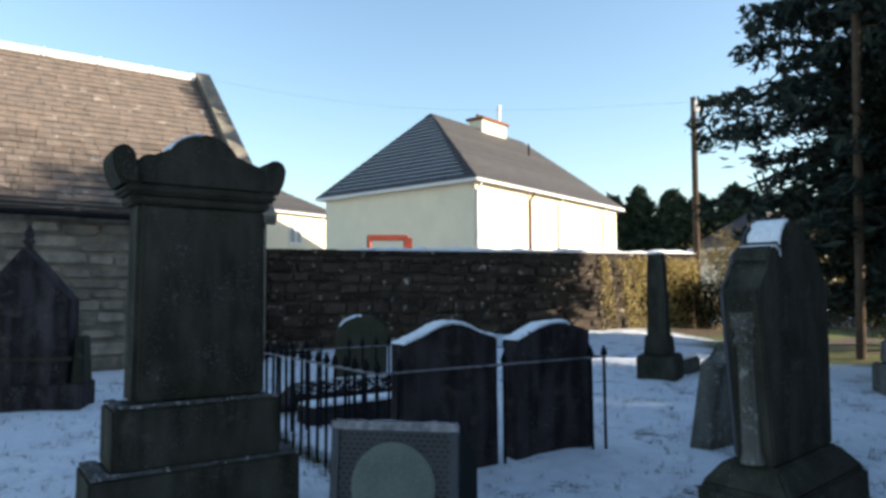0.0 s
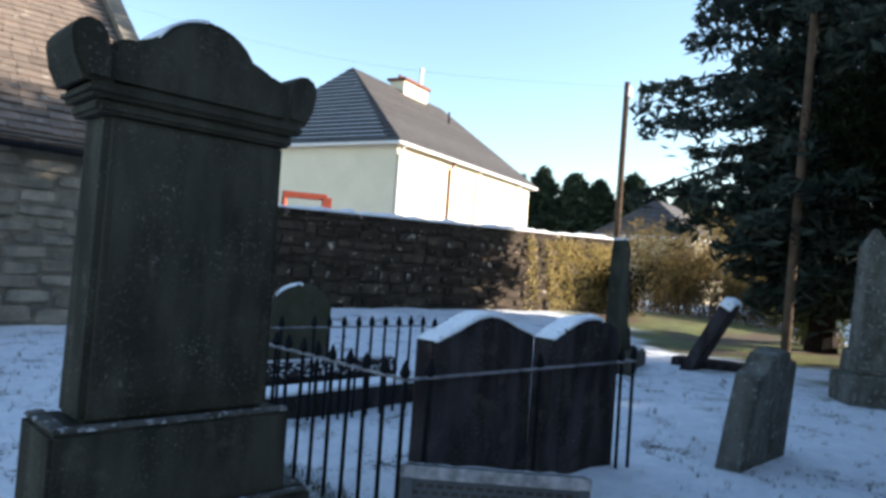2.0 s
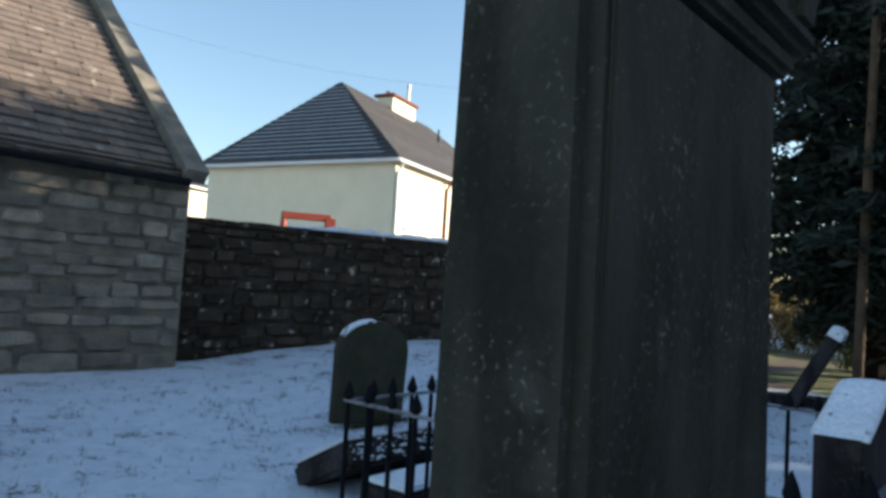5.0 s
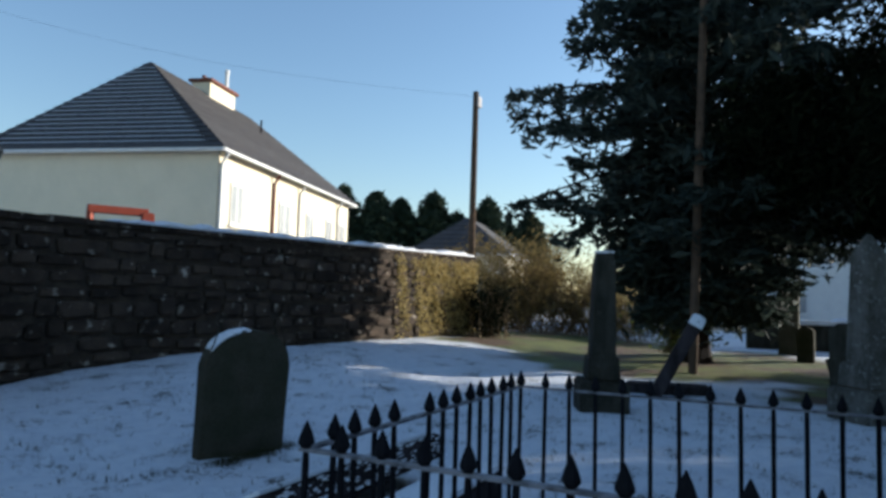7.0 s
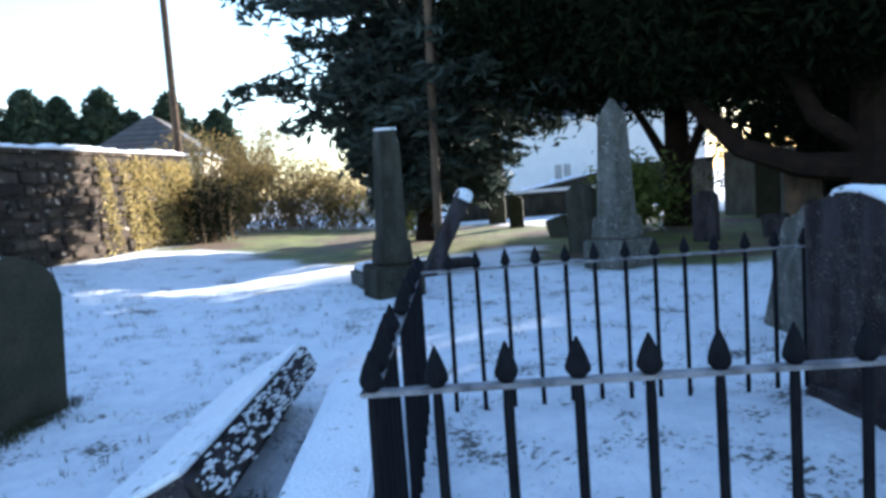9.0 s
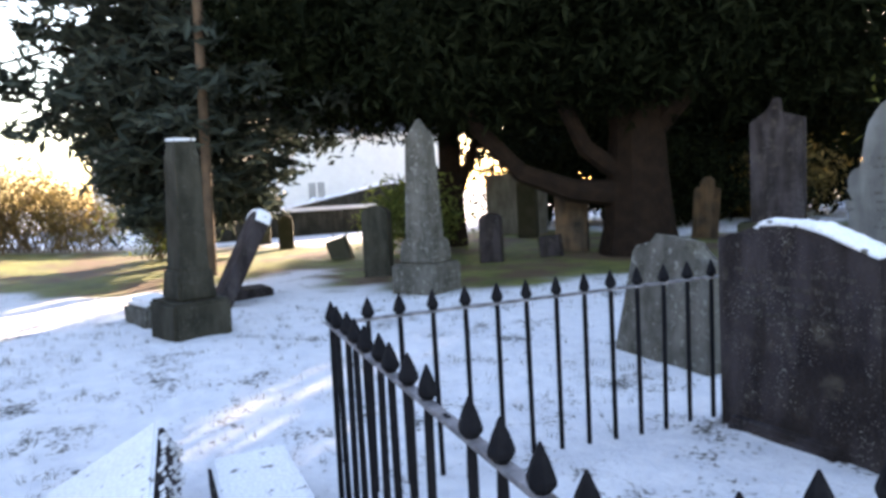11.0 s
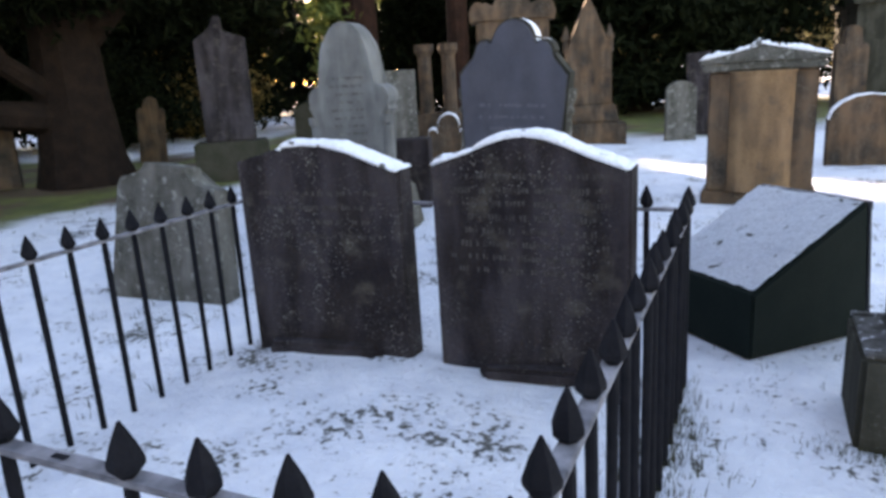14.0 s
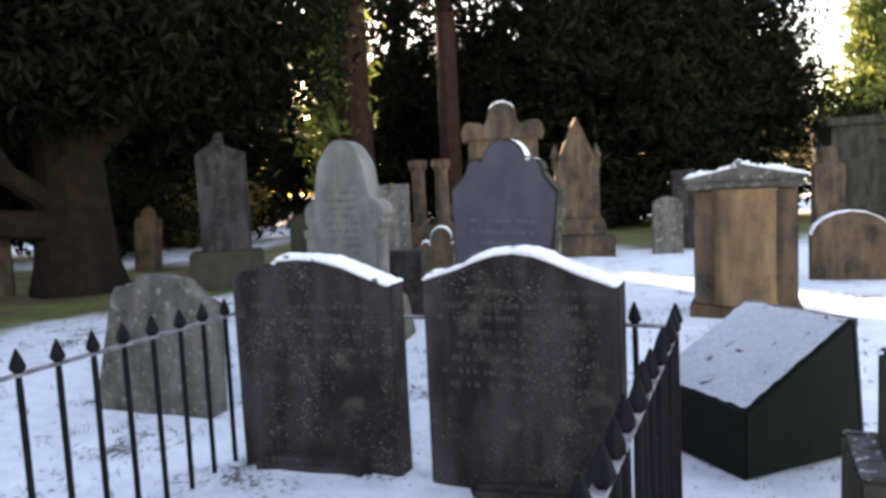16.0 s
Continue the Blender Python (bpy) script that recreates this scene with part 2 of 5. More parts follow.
def snow_on(profile, y0, y1, thick=0.03, parent=None, lo=0.0, hi=1.0):
    """Snow lying along the upper outline: a run of (x, z) points from one end to the other."""
    bm = bmesh.new()
    steps, pts = 72, []
    for i in range(steps + 1):
        s = (lo + (hi - lo) * i / steps) * (len(profile) - 1)
        k = min(int(s), len(profile) - 2)
        a, b = Vector(profile[k]), Vector(profile[k + 1])
        pts.append(a.lerp(b, s - k))
    rows = []
    for i, p in enumerate(pts):
        edge = min(1.0, min(i, steps - i) / 4.0)
        t = thick * edge * max(0.12, 0.62 + 0.8 * noise.noise(Vector((p.x * 7, p.y * 7, y0 * 9))) + 0.6 * noise.noise(Vector((p.x * 26, p.y * 26, y0 * 5))))
        w = 0.012
        rows.append([bm.verts.new((p.x, y, p.y + h)) for y, h in
                     ((y0 - w * edge, -0.012 * edge), (y0 - w * edge, t * 0.5), (y0 + 0.02, t), ((y0 + y1) / 2, t * 1.25), (y1 - 0.02, t), (y1 + w * edge, t * 0.5), (y1 + w * edge, -0.012 * edge))])
    for a, b in zip(rows, rows[1:]):
        for j in range(6):
            bm.faces.new((a[j], a[j + 1], b[j + 1], b[j]))
        bm.faces.new((a[6], a[0], b[0], b[6]))
    bm.faces.new(rows[0])
    bm.faces.new(rows[-1][::-1])
    ob = part("snow_cap", bm, SNOW, parent, "thin frozen snow")
    for f in ob.data.polygons:
        f.use_smooth = True
    return ob


def lettering(parent, x0, x1, z_top, rows, gap, y, mat, seed, height=0.022):
    """Worn lines of unreadable lettering: plain bars, word by word."""
    rnd = random.Random(seed)
    bm = bmesh.new()
    for r in range(rows):
        z, inset = z_top - r * gap, rnd.uniform(0.0, 0.12) * (x1 - x0)
        x = x0 + inset
        while x < x1 - inset - 0.05:
            for k in range(rnd.randint(2, 8)):
                w = rnd.uniform(0.007, 0.015)
                if x + w < x1 - inset and rnd.random() > 0.15:
                    box(bm, x, x + w, y - 0.0015, y + 0.002, z - height * rnd.uniform(0.75, 1.05), z - height * rnd.uniform(0, 0.2))
                x += w + 0.008
            x += 0.02
    return part("lettering", bm, mat, parent, "worn unreadable lettering", "stuff")


def arc(cx, cz, rx, rz, a0, a1, n=10):
    return [(cx + rx * math.cos(radians(a0 + (a1 - a0) * i / n)), cz + rz * math.sin(radians(a0 + (a1 - a0) * i / n))) for i in range(n + 1)]


def smooth(a, b, v):
    t = min(1.0, max(0.0, (v - a) / (b - a)))
    return t * t * (3 - 2 * t)


def ground_at(x, y):
    return 0.36 * smooth(3.0, 8.0, y) * smooth(2.5, 8.0, x) * (1 - smooth(16, 30, x) * 0.4) + 0.0


# ---- ground: one sheet, lightly snowed, bare under the trees ----
def axis(lo, hi, step, far):
    inner = list(np.arange(lo, hi, step))
    out, d, a, b = [], step, lo, hi
    left, right = [], [hi]
    while a > -far:
        d *= 1.25
        a -= d
        left.append(a)
    d = step
    while b < far:
        d *= 1.25
        b += d
        right.append(b)
    return left[::-1] + inner + right


def bare_at(x, y):
    """How far the ground is free of snow: under the crowns and on the lawn beside them."""
    n = noise.noise(Vector((x * 0.5, y * 0.5, 3.0))) * 1.6 + noise.noise(Vector((x * 1.7, y * 1.7, 8.0))) * 0.6
    v = 0.0
    for cx, cy, r in ((17.5, 0.6, 5.2), (12.8, -5.4, 4.4), (16.5, -6.5, 5.0), (11.0, -9.2, 4.0), (20, 5.0, 5.0), (8.6, -17, 5), (3.0, -20.5, 5.5), (10, -22, 6), (-2, -25, 5), (9, -13.5, 2.6)):
        v = max(v, 1 - smooth(r - 0.8, r + 0.5, math.hypot(x - cx, y - cy) + n))
    return v


gx, gy = axis(-6.0, 15.0, 0.14, 900), axis(-12.0, 9.0, 0.14, 900)
verts, bare = [], []
for y in gy:
    for x in gx:
        near = max(abs(x - 4), abs(y)) < 20
        z = ground_at(x, y)
        if near:
            z += 0.035 * noise.noise(Vector((x * 0.9, y * 0.9, 0))) + 0.016 * noise.noise(Vector((x * 3.7, y * 3.7, 5))) - 0.02
        z += 0.07 * smooth(-0.1, 0.5, x) * smooth(2.6, 2.1, x) * smooth(-3.0, -2.2, y) * smooth(0.0, -0.9, y)
        verts.append((x, y, z))
        bare.append(bare_at(x, y) if near or math.hypot(x, y) < 60 else 0.3)
w = len(gx)
faces = [(j * w + i, j * w + i + 1, (j + 1) * w + i + 1, (j + 1) * w + i) for j in range(len(gy) - 1) for i in range(w - 1)]
gm = bpy.data.materials.new("snowy_turf")
gm.use_nodes = True
gt = gm.node_tree
gbs = gt.nodes["Principled BSDF"]
gbs.inputs["Roughness"].default_value = 0.75


def gnode(kind, **inputs):
    n = gt.nodes.new(kind)
    for k, v in inputs.items():
        n.inputs[k].default_value = v
    return n


geo = gnode("ShaderNodeNewGeometry")


def gnoise(sc, det):
    n = gnode("ShaderNodeTexNoise", Scale=sc, Detail=det, Roughness=0.65)
    gt.links.new(geo.outputs["Position"], n.inputs["Vector"])
    return n.outputs["Fac"]


def gramp(src, lo, hi, a=0.0, b=1.0):
    n = gnode("ShaderNodeMapRange")
    n.inputs["From Min"].default_value, n.inputs["From Max"].default_value = lo, hi
    n.inputs["To Min"].default_value, n.inputs["To Max"].default_value = a, b
    gt.links.new(src, n.inputs["Value"])
    return n.outputs["Result"]


def gmath(op, a, b):
    n = gnode("ShaderNodeMath")
    n.operation = op
    for v, k in ((a, 0), (b, 1)):
        if isinstance(v, float):
            n.inputs[k].default_value = v
        else:
            gt.links.new(v, n.inputs[k])
    return n.outputs[0]


def gmix(fac, a, b):
    n = gnode("ShaderNodeMix")
    n.data_type = "RGBA"
    gt.links.new(fac, n.inputs[0])
    for v, k in ((a, 6), (b, 7)):
        if isinstance(v, tuple):
            n.inputs[k].default_value = (*v, 1)
        else:
            gt.links.new(v, n.inputs[k])
    return n.outputs[2]


attr = gnode("ShaderNodeAttribute")
attr.attribute_name = "bare"
turf = gmix(gramp(gnoise(1.1, 4), 0.4, 0.6), (0.1, 0.125, 0.025), (0.2, 0.22, 0.04))
turf = gmix(gramp(gnoise(0.5, 5), 0.48, 0.58), turf, (0.13, 0.07, 0.04))
turf = gmix(gramp(gnoise(45, 4), 0.4, 0.7), turf, (0.05, 0.045, 0.025))
tufts = gramp(gmath("ADD", gmath("MULTIPLY", gnoise(1.6, 4), 0.55), gmath("MULTIPLY", gnoise(26, 7), 0.6)), 0.64, 0.695)
snowcol = gmix(gramp(gnoise(5, 5), 0.35, 0.7), (0.8, 0.82, 0.86), (0.66, 0.69, 0.75))
tuft_tone = gmix(gramp(gnoise(3, 3), 0.4, 0.6), (0.03, 0.03, 0.022), (0.075, 0.065, 0.04))
gt.links.new(gmix(attr.outputs["Fac"], gmix(gmath("MULTIPLY", tufts, 0.9), snowcol, tuft_tone), turf), gbs.inputs["Base Color"])
gb2 = gnode("ShaderNodeBump", Strength=0.8, Distance=0.05)
gt.links.new(gmath("ADD", gmath("ADD", gnoise(22, 8), gmath("MULTIPLY", gnoise(7, 4), 1.2)), gmath("MULTIPLY", tufts, -0.4)), gb2.inputs["Height"])
gt.links.new(gb2.outputs[0], gbs.inputs["Normal"])
ground = raw_part("ground", verts, faces, gm, None, kind="structure")
at = ground.data.attributes.new("bare", "FLOAT", "POINT")
at.data.foreach_set("value", bare)
tagged(ground, "churchyard turf under thin patchy snow", "ground")
for p in ground.data.polygons:
    p.use_smooth = True


# ---- foliage ----
def leaves(rng, centres, spread, size, flat=0.0, droop=0.0):
    """Small pointed sprays round the centres: four corners each, bent along the middle."""
    n = len(centres)
    c = centres + rng.normal(size=(n, 3)) * spread
    d = rng.normal(size=(n, 3))
    d[:, 2] = d[:, 2] * (1 - flat) - droop
    d /= np.linalg.norm(d, axis=1)[:, None]
    u = np.cross(d, rng.normal(size=(n, 3)))
    u /= np.linalg.norm(u, axis=1)[:, None]
    s = size * rng.uniform(0.6, 1.3, (n, 1))
    a, b = c - d * s * 0.5, c + d * s * 0.5
    bend = np.cross(d, u) * s * 0.08
    v = np.stack([a, c + u * s * 0.15 + bend, b, c - u * s * 0.15 + bend], 1).reshape(-1, 3)
    f = np.arange(n * 4).reshape(-1, 4)
    return v, f


def crown(name, rng, centres, spread, size, mat, parent, label="", flat=0.0, droop=0.0):
    v, f = leaves(rng, np.asarray(centres, float), spread, size, flat, droop)
    return raw_part(name, v.tolist(), f.tolist(), mat, parent, label)


def fir_tree(x, y, height, base, reach, count, per, label, seed, mat=FIR, trunk_r=0.34, size=0.42, bark=BARK, low_r=None):
    """A conifer of drooping boughs; reach gives a bough's length for its height."""
    rng = np.random.default_rng(seed)
    t = thing("conifer_tree", x, y, ground_at(x, y), 0, label, "tree", "dark conifers")
    bm = limb(bmesh.new(), [(0, 0, -0.2), (0.05, 0, 0.6), (0.0, 0.08, height * 0.5), (0, 0, height)], [trunk_r * 1.35, trunk_r, trunk_r * 0.6, 0.03], 9)
    part("trunk", roughen(bm, 0.03, 3), bark, t)
    boughs, cs = bmesh.new(), []
    for i in range(count):
        z = base + (height - base) * (i / count) ** 1.1
        a = i * 2.399 + rng.uniform(-0.3, 0.3)
        ln = reach(z, a) * rng.uniform(0.75, 1.08)
        up = rng.uniform(-0.1, 0.12)
        tip = Vector((math.cos(a) * ln, math.sin(a) * ln, z + ln * up))
        mid = Vector((math.cos(a) * ln * 0.5, math.sin(a) * ln * 0.5, z + ln * 0.10))
        limb(boughs, [(0, 0, z - 0.2), mid, tip], [0.07, 0.045, 0.012], 5)
        s = rng.uniform(0.12, 1.0, per) ** 0.75
        p = np.array([Vector((0, 0, z)).lerp(mid, k * 2) if k < 0.5 else mid.lerp(tip, k * 2 - 1) for k in s])
        side = rng.normal(size=(per, 1)) * (0.18 + 0.32 * ln * (1 - s[:, None]) * 0.6)
        p += side * np.array([[-math.sin(a), math.cos(a), 0]])
        p[:, 2] -= np.abs(side[:, 0]) * 0.35 + rng.exponential(0.12, per)
        cs.append(p)
    part("branchwork", boughs, bark, t)
    crown("crown", rng, np.concatenate(cs), 0.07, size, mat, t, flat=0.4, droop=0.25)
    # Oversized leaves added round the trunk to stop light passing through.
    zs = base + (height - base) * rng.uniform(0, 1, count * 10)
    an, rr = rng.uniform(0, math.tau, len(zs)), np.array([reach(z, 0.0) for z in zs]) * rng.uniform(0.1, 0.62, len(zs))
    crown("light_blocking_core", rng, np.stack([np.cos(an) * rr, np.sin(an) * rr, zs], 1), 0.1, size * 1.9, mat, t, flat=0.4, droop=0.3)
    return t


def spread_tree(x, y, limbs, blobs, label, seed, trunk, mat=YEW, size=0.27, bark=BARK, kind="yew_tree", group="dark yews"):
    """A broad yew: trunk and limbs as given, foliage in uneven clumps."""
    rng = np.random.default_rng(seed)
    t = thing(kind, x, y, 0, 0, label, "tree", group)
    part("trunk", roughen(limb(bmesh.new(), trunk[0], trunk[1], 12), 0.08, 2.2), bark, t)
    for pts, rad in limbs:
        part("limb", roughen(limb(bmesh.new(), pts, rad, 8), 0.03, 3), bark, t)
    cs = []
    for cx, cy, cz, rx, ry, rz, n in blobs:
        n = int(n * 1.6)
        d = rng.normal(size=(n // 28 + 1, 3))
        d /= np.linalg.norm(d, axis=1)[:, None]
        clumps = d * rng.uniform(0.35, 1.0, (len(d), 1)) ** 0.5 * (rx, ry, rz) + (cx, cy, cz)
        k = np.repeat(clumps, 28, axis=0)
        off = rng.normal(size=k.shape) * (0.38, 0.38, 0.24)
        cs.append(k + off)
    crown("crown", rng, np.concatenate(cs), 0.05, size, mat, t, droop=0.3)
    # Core of outsized leaves, added so that no light leaks through the crown.
    core = []
    for cx, cy, cz, rx, ry, rz, n in blobs:
        d = rng.normal(size=(n // 7 + 2, 3))
        d /= np.linalg.norm(d, axis=1)[:, None]
        core.append(d * rng.uniform(0.1, 0.8, (len(d), 1)) * (rx, ry, rz) + (cx, cy, cz))
    crown("light_blocking_core", rng, np.concatenate(core), 0.1, size * 3.0, mat, t, droop=0.2)
    return t


def reach_near(z, a):
    prof = [(1.0, 2.0), (2.0, 3.0), (3.2, 4.4), (4.4, 5.2), (5.6, 4.2), (7.2, 5.9), (8.6, 4.4), (10.0, 3.2), (13.0, 0.6)]
    thin = 0.6 if math.cos(a - 0.84) > 0.55 else 1.0  # boughs cut short on the unseen side so sun reaches the wall
    return thin * float(np.interp(z, [p[0] for p in prof], [p[1] for p in prof]))


fir_tree(17.8, 0.6, 13.0, 1.2, reach_near, 150, 240, "tall dark fir with drooping ragged boughs", 11)
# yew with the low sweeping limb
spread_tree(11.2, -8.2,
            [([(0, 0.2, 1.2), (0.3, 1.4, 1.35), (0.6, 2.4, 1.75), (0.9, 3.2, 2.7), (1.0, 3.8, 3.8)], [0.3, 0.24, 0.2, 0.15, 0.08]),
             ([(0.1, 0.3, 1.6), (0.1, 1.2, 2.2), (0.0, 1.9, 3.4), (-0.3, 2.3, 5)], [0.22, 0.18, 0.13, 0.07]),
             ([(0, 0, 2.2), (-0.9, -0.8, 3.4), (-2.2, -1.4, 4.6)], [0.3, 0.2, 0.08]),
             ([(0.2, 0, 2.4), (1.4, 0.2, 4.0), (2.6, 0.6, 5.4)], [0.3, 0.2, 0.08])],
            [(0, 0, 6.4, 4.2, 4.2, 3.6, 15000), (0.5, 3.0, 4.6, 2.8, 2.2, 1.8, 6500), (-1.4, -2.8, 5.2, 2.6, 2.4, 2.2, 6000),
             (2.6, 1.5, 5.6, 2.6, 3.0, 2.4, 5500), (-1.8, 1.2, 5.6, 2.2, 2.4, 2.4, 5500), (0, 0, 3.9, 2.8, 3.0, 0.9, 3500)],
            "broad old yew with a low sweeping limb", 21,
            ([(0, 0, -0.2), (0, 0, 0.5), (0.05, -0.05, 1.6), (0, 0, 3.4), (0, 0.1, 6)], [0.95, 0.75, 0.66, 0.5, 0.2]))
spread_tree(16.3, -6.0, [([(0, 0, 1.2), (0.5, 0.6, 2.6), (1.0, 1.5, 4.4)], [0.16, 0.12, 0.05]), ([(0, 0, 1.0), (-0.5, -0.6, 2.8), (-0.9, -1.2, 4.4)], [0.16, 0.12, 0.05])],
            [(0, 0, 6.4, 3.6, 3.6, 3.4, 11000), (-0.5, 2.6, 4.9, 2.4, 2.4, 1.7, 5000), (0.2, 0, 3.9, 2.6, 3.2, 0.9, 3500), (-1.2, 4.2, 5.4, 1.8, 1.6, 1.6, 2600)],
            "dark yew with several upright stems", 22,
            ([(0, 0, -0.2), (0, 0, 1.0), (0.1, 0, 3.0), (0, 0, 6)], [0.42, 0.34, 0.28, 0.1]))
spread_tree(15.6, -4.6, [], [(0, 0, 0.9, 0.9, 0.9, 0.8, 1300)], "small bright green spruce seedling beside the yew", 23,
            ([(0, 0, -0.1), (0, 0, 0.8), (0, 0, 1.4)], [0.06, 0.05, 0.02]), mat=SUNNY, size=0.22, kind="young_spruce", group="")
# redwood; a bright leaf colour stands in for the sunlit foliage up its trunk
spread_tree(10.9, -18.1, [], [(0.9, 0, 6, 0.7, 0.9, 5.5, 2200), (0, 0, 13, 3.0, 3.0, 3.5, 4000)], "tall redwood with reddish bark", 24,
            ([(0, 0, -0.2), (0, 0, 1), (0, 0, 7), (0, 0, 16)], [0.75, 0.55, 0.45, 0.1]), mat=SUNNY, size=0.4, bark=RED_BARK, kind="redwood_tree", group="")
spread_tree(8.3, -19.5, [], [(0, 0, 11, 2.2, 2.2, 4, 3500)], "tall redwood with bare lower trunk", 25,
            ([(0, 0, -0.2), (0, 0, 1), (0, 0, 7), (0, 0, 15)], [0.5, 0.36, 0.3, 0.1]), size=0.4, bark=RED_BARK, kind="redwood_tree", group="")
# The last of these is added to plug a gap letting sun onto the plot.
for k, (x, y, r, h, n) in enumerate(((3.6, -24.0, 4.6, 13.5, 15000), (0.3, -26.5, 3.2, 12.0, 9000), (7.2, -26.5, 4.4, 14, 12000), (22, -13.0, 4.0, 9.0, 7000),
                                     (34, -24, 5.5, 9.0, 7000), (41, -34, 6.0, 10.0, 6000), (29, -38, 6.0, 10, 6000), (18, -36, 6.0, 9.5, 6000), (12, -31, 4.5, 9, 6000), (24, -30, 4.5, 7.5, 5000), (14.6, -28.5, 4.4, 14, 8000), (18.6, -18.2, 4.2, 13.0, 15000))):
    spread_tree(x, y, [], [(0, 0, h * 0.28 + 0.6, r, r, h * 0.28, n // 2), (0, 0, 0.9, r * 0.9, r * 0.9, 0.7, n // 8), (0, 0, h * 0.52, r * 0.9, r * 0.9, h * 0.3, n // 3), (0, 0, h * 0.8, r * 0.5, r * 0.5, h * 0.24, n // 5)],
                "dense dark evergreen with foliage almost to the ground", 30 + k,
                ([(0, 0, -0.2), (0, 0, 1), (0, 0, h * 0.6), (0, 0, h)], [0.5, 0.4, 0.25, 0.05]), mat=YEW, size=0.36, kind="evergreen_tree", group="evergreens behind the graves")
for k, (x, y, r, h, mt) in enumerate(((16.8, -13.6, 1.6, 2.6, YEW), (18.5, -16.0, 2.2, 3.0, YEW), (20.5, -18.6, 2.4, 3.2, HEDGE), (17.0, -18.0, 1.8, 2.6, HEDGE), (22.5, -21.5, 2.6, 3.4, YEW))):
    spread_tree(x, y, [], [(0, 0, h * 0.5, r, r, h * 0.5, 2600)], "low evergreen bush behind the graves", 80 + k,
                ([(0, 0, -0.1), (0, 0, 0.8), (0, 0, h * 0.7)], [0.12, 0.1, 0.03]), mat=mt, size=0.26, kind="bush", group="bushes behind the graves")
# Sunlight on this conifer is put into its leaf colour.
spread_tree(-7.5, -50, [], [(0, 0, 5, 3.2, 3.2, 4, 2200), (0, 0, 10, 1.8, 1.8, 4, 1200)], "distant conifer coloured yellow-green to look sunlit", 41,
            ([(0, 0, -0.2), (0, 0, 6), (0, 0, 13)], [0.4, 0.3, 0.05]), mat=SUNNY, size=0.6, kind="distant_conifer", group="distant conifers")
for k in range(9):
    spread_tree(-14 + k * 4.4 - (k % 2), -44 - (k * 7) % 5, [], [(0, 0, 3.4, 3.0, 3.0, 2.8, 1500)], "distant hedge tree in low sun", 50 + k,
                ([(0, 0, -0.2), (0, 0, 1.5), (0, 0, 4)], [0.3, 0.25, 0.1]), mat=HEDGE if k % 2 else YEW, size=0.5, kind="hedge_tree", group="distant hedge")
for k in range(12):
    hx, hy = 45.0 + k * 1.1 + (k % 3) * 0.9, 34.5 - k * 1.3
    hh = 9.9 + 1.1 * math.sin(k * 2.3) - 0.08 * k
    fir_tree(hx, hy, hh, 0.4, lambda z, a, hh=hh: max(0.15, 3.6 * (1 - z / hh) ** 0.42), 120, 50, "distant dark conifer in a shelter belt", 60 + k, FAR_FIR, 0.2, 0.6)


# ---- winter shrubs at the wall's end ----
def shrub(x, y, z, r, h, seed, label, leafy, twigs, mat=HEDGE):
    rng = np.random.default_rng(seed)
    t = thing("shrub", x, y, z, 0, label, "shrub", "winter shrubs by the wall")
    bm, ends = bmesh.new(), []
    for i in range(twigs):
        a, ln = rng.uniform(0, math.tau), rng.uniform(0.4, 1.0)
        p1 = Vector((math.cos(a) * r * 0.3 * ln, math.sin(a) * r * 0.3 * ln, h * 0.45 * ln))
        p2 = Vector((math.cos(a + 0.3) * r * 0.75 * ln, math.sin(a + 0.3) * r * 0.75 * ln, h * 0.8 * ln))
        p3 = p2 + Vector((rng.normal() * 0.35, rng.normal() * 0.35, rng.uniform(-0.3, 0.35) * h * 0.5))
        p0 = Vector((rng.normal() * r * 0.35, rng.normal() * r * 0.35, -0.05))
        p1, p2, p3 = p1 + p0 * 0.7, p2 + p0 * 0.5, p3 + p0 * 0.5 + Vector((rng.normal(), rng.normal(), 0)) * 0.2 * r
        limb(bm, [p0, p1, p2, p3], [0.022, 0.015, 0.009, 0.003], 4)
        ends += [p2, p3, p0.lerp(p1, 0.6), p1, p1.lerp(p2, 0.7), p2.lerp(p3, 0.5)]
    part("branchwork", bm, TWIG, t)
    ends = np.array(ends)
    crown("leaf_mass", rng, ends[rng.integers(0, len(ends), leafy)], 0.22, 0.17, mat, t)
    return t


shrub(24.7, 8.6, 0.3, 2.9, 4.6, 71, "tall olive winter shrub with fine twigs", 9000, 80)
shrub(26.7, 6.6, 0.2, 3.0, 3.8, 72, "frosted bare shrub with tangled twigs", 6000, 140)
shrub(26.0, 4.1, 0.1, 2.1, 2.8, 73, "yellow-green leafy shrub under the fir", 6000, 40)
shrub(18.4, 7.1, 0.3, 0.9, 2.0, 74, "dark evergreen shrub against the wall", 2600, 40, YEW)
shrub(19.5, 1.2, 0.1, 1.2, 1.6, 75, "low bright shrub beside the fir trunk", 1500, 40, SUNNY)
shrub(27.8, 9.6, 0.3, 3.0, 4.0, 76, "tangled winter shrub behind the wall end", 8000, 60)

# ---- boundary wall (its rubble comes last) ----
WALL0, WALL1 = Vector((3.3, 8.75)), Vector((18.9, 7.75))
wall_len = (WALL1 - WALL0).length
wall_rz = math.degrees(math.atan2(WALL1.y - WALL0.y, WALL1.x - WALL0.x))
wall = thing("wall_boundary", WALL0.x, WALL0.y, 0, wall_rz, "rubble stone boundary wall with snow on its coping", "wall", kind="structure")


def wall_top(s):
    return 2.5 + 0.02 * s


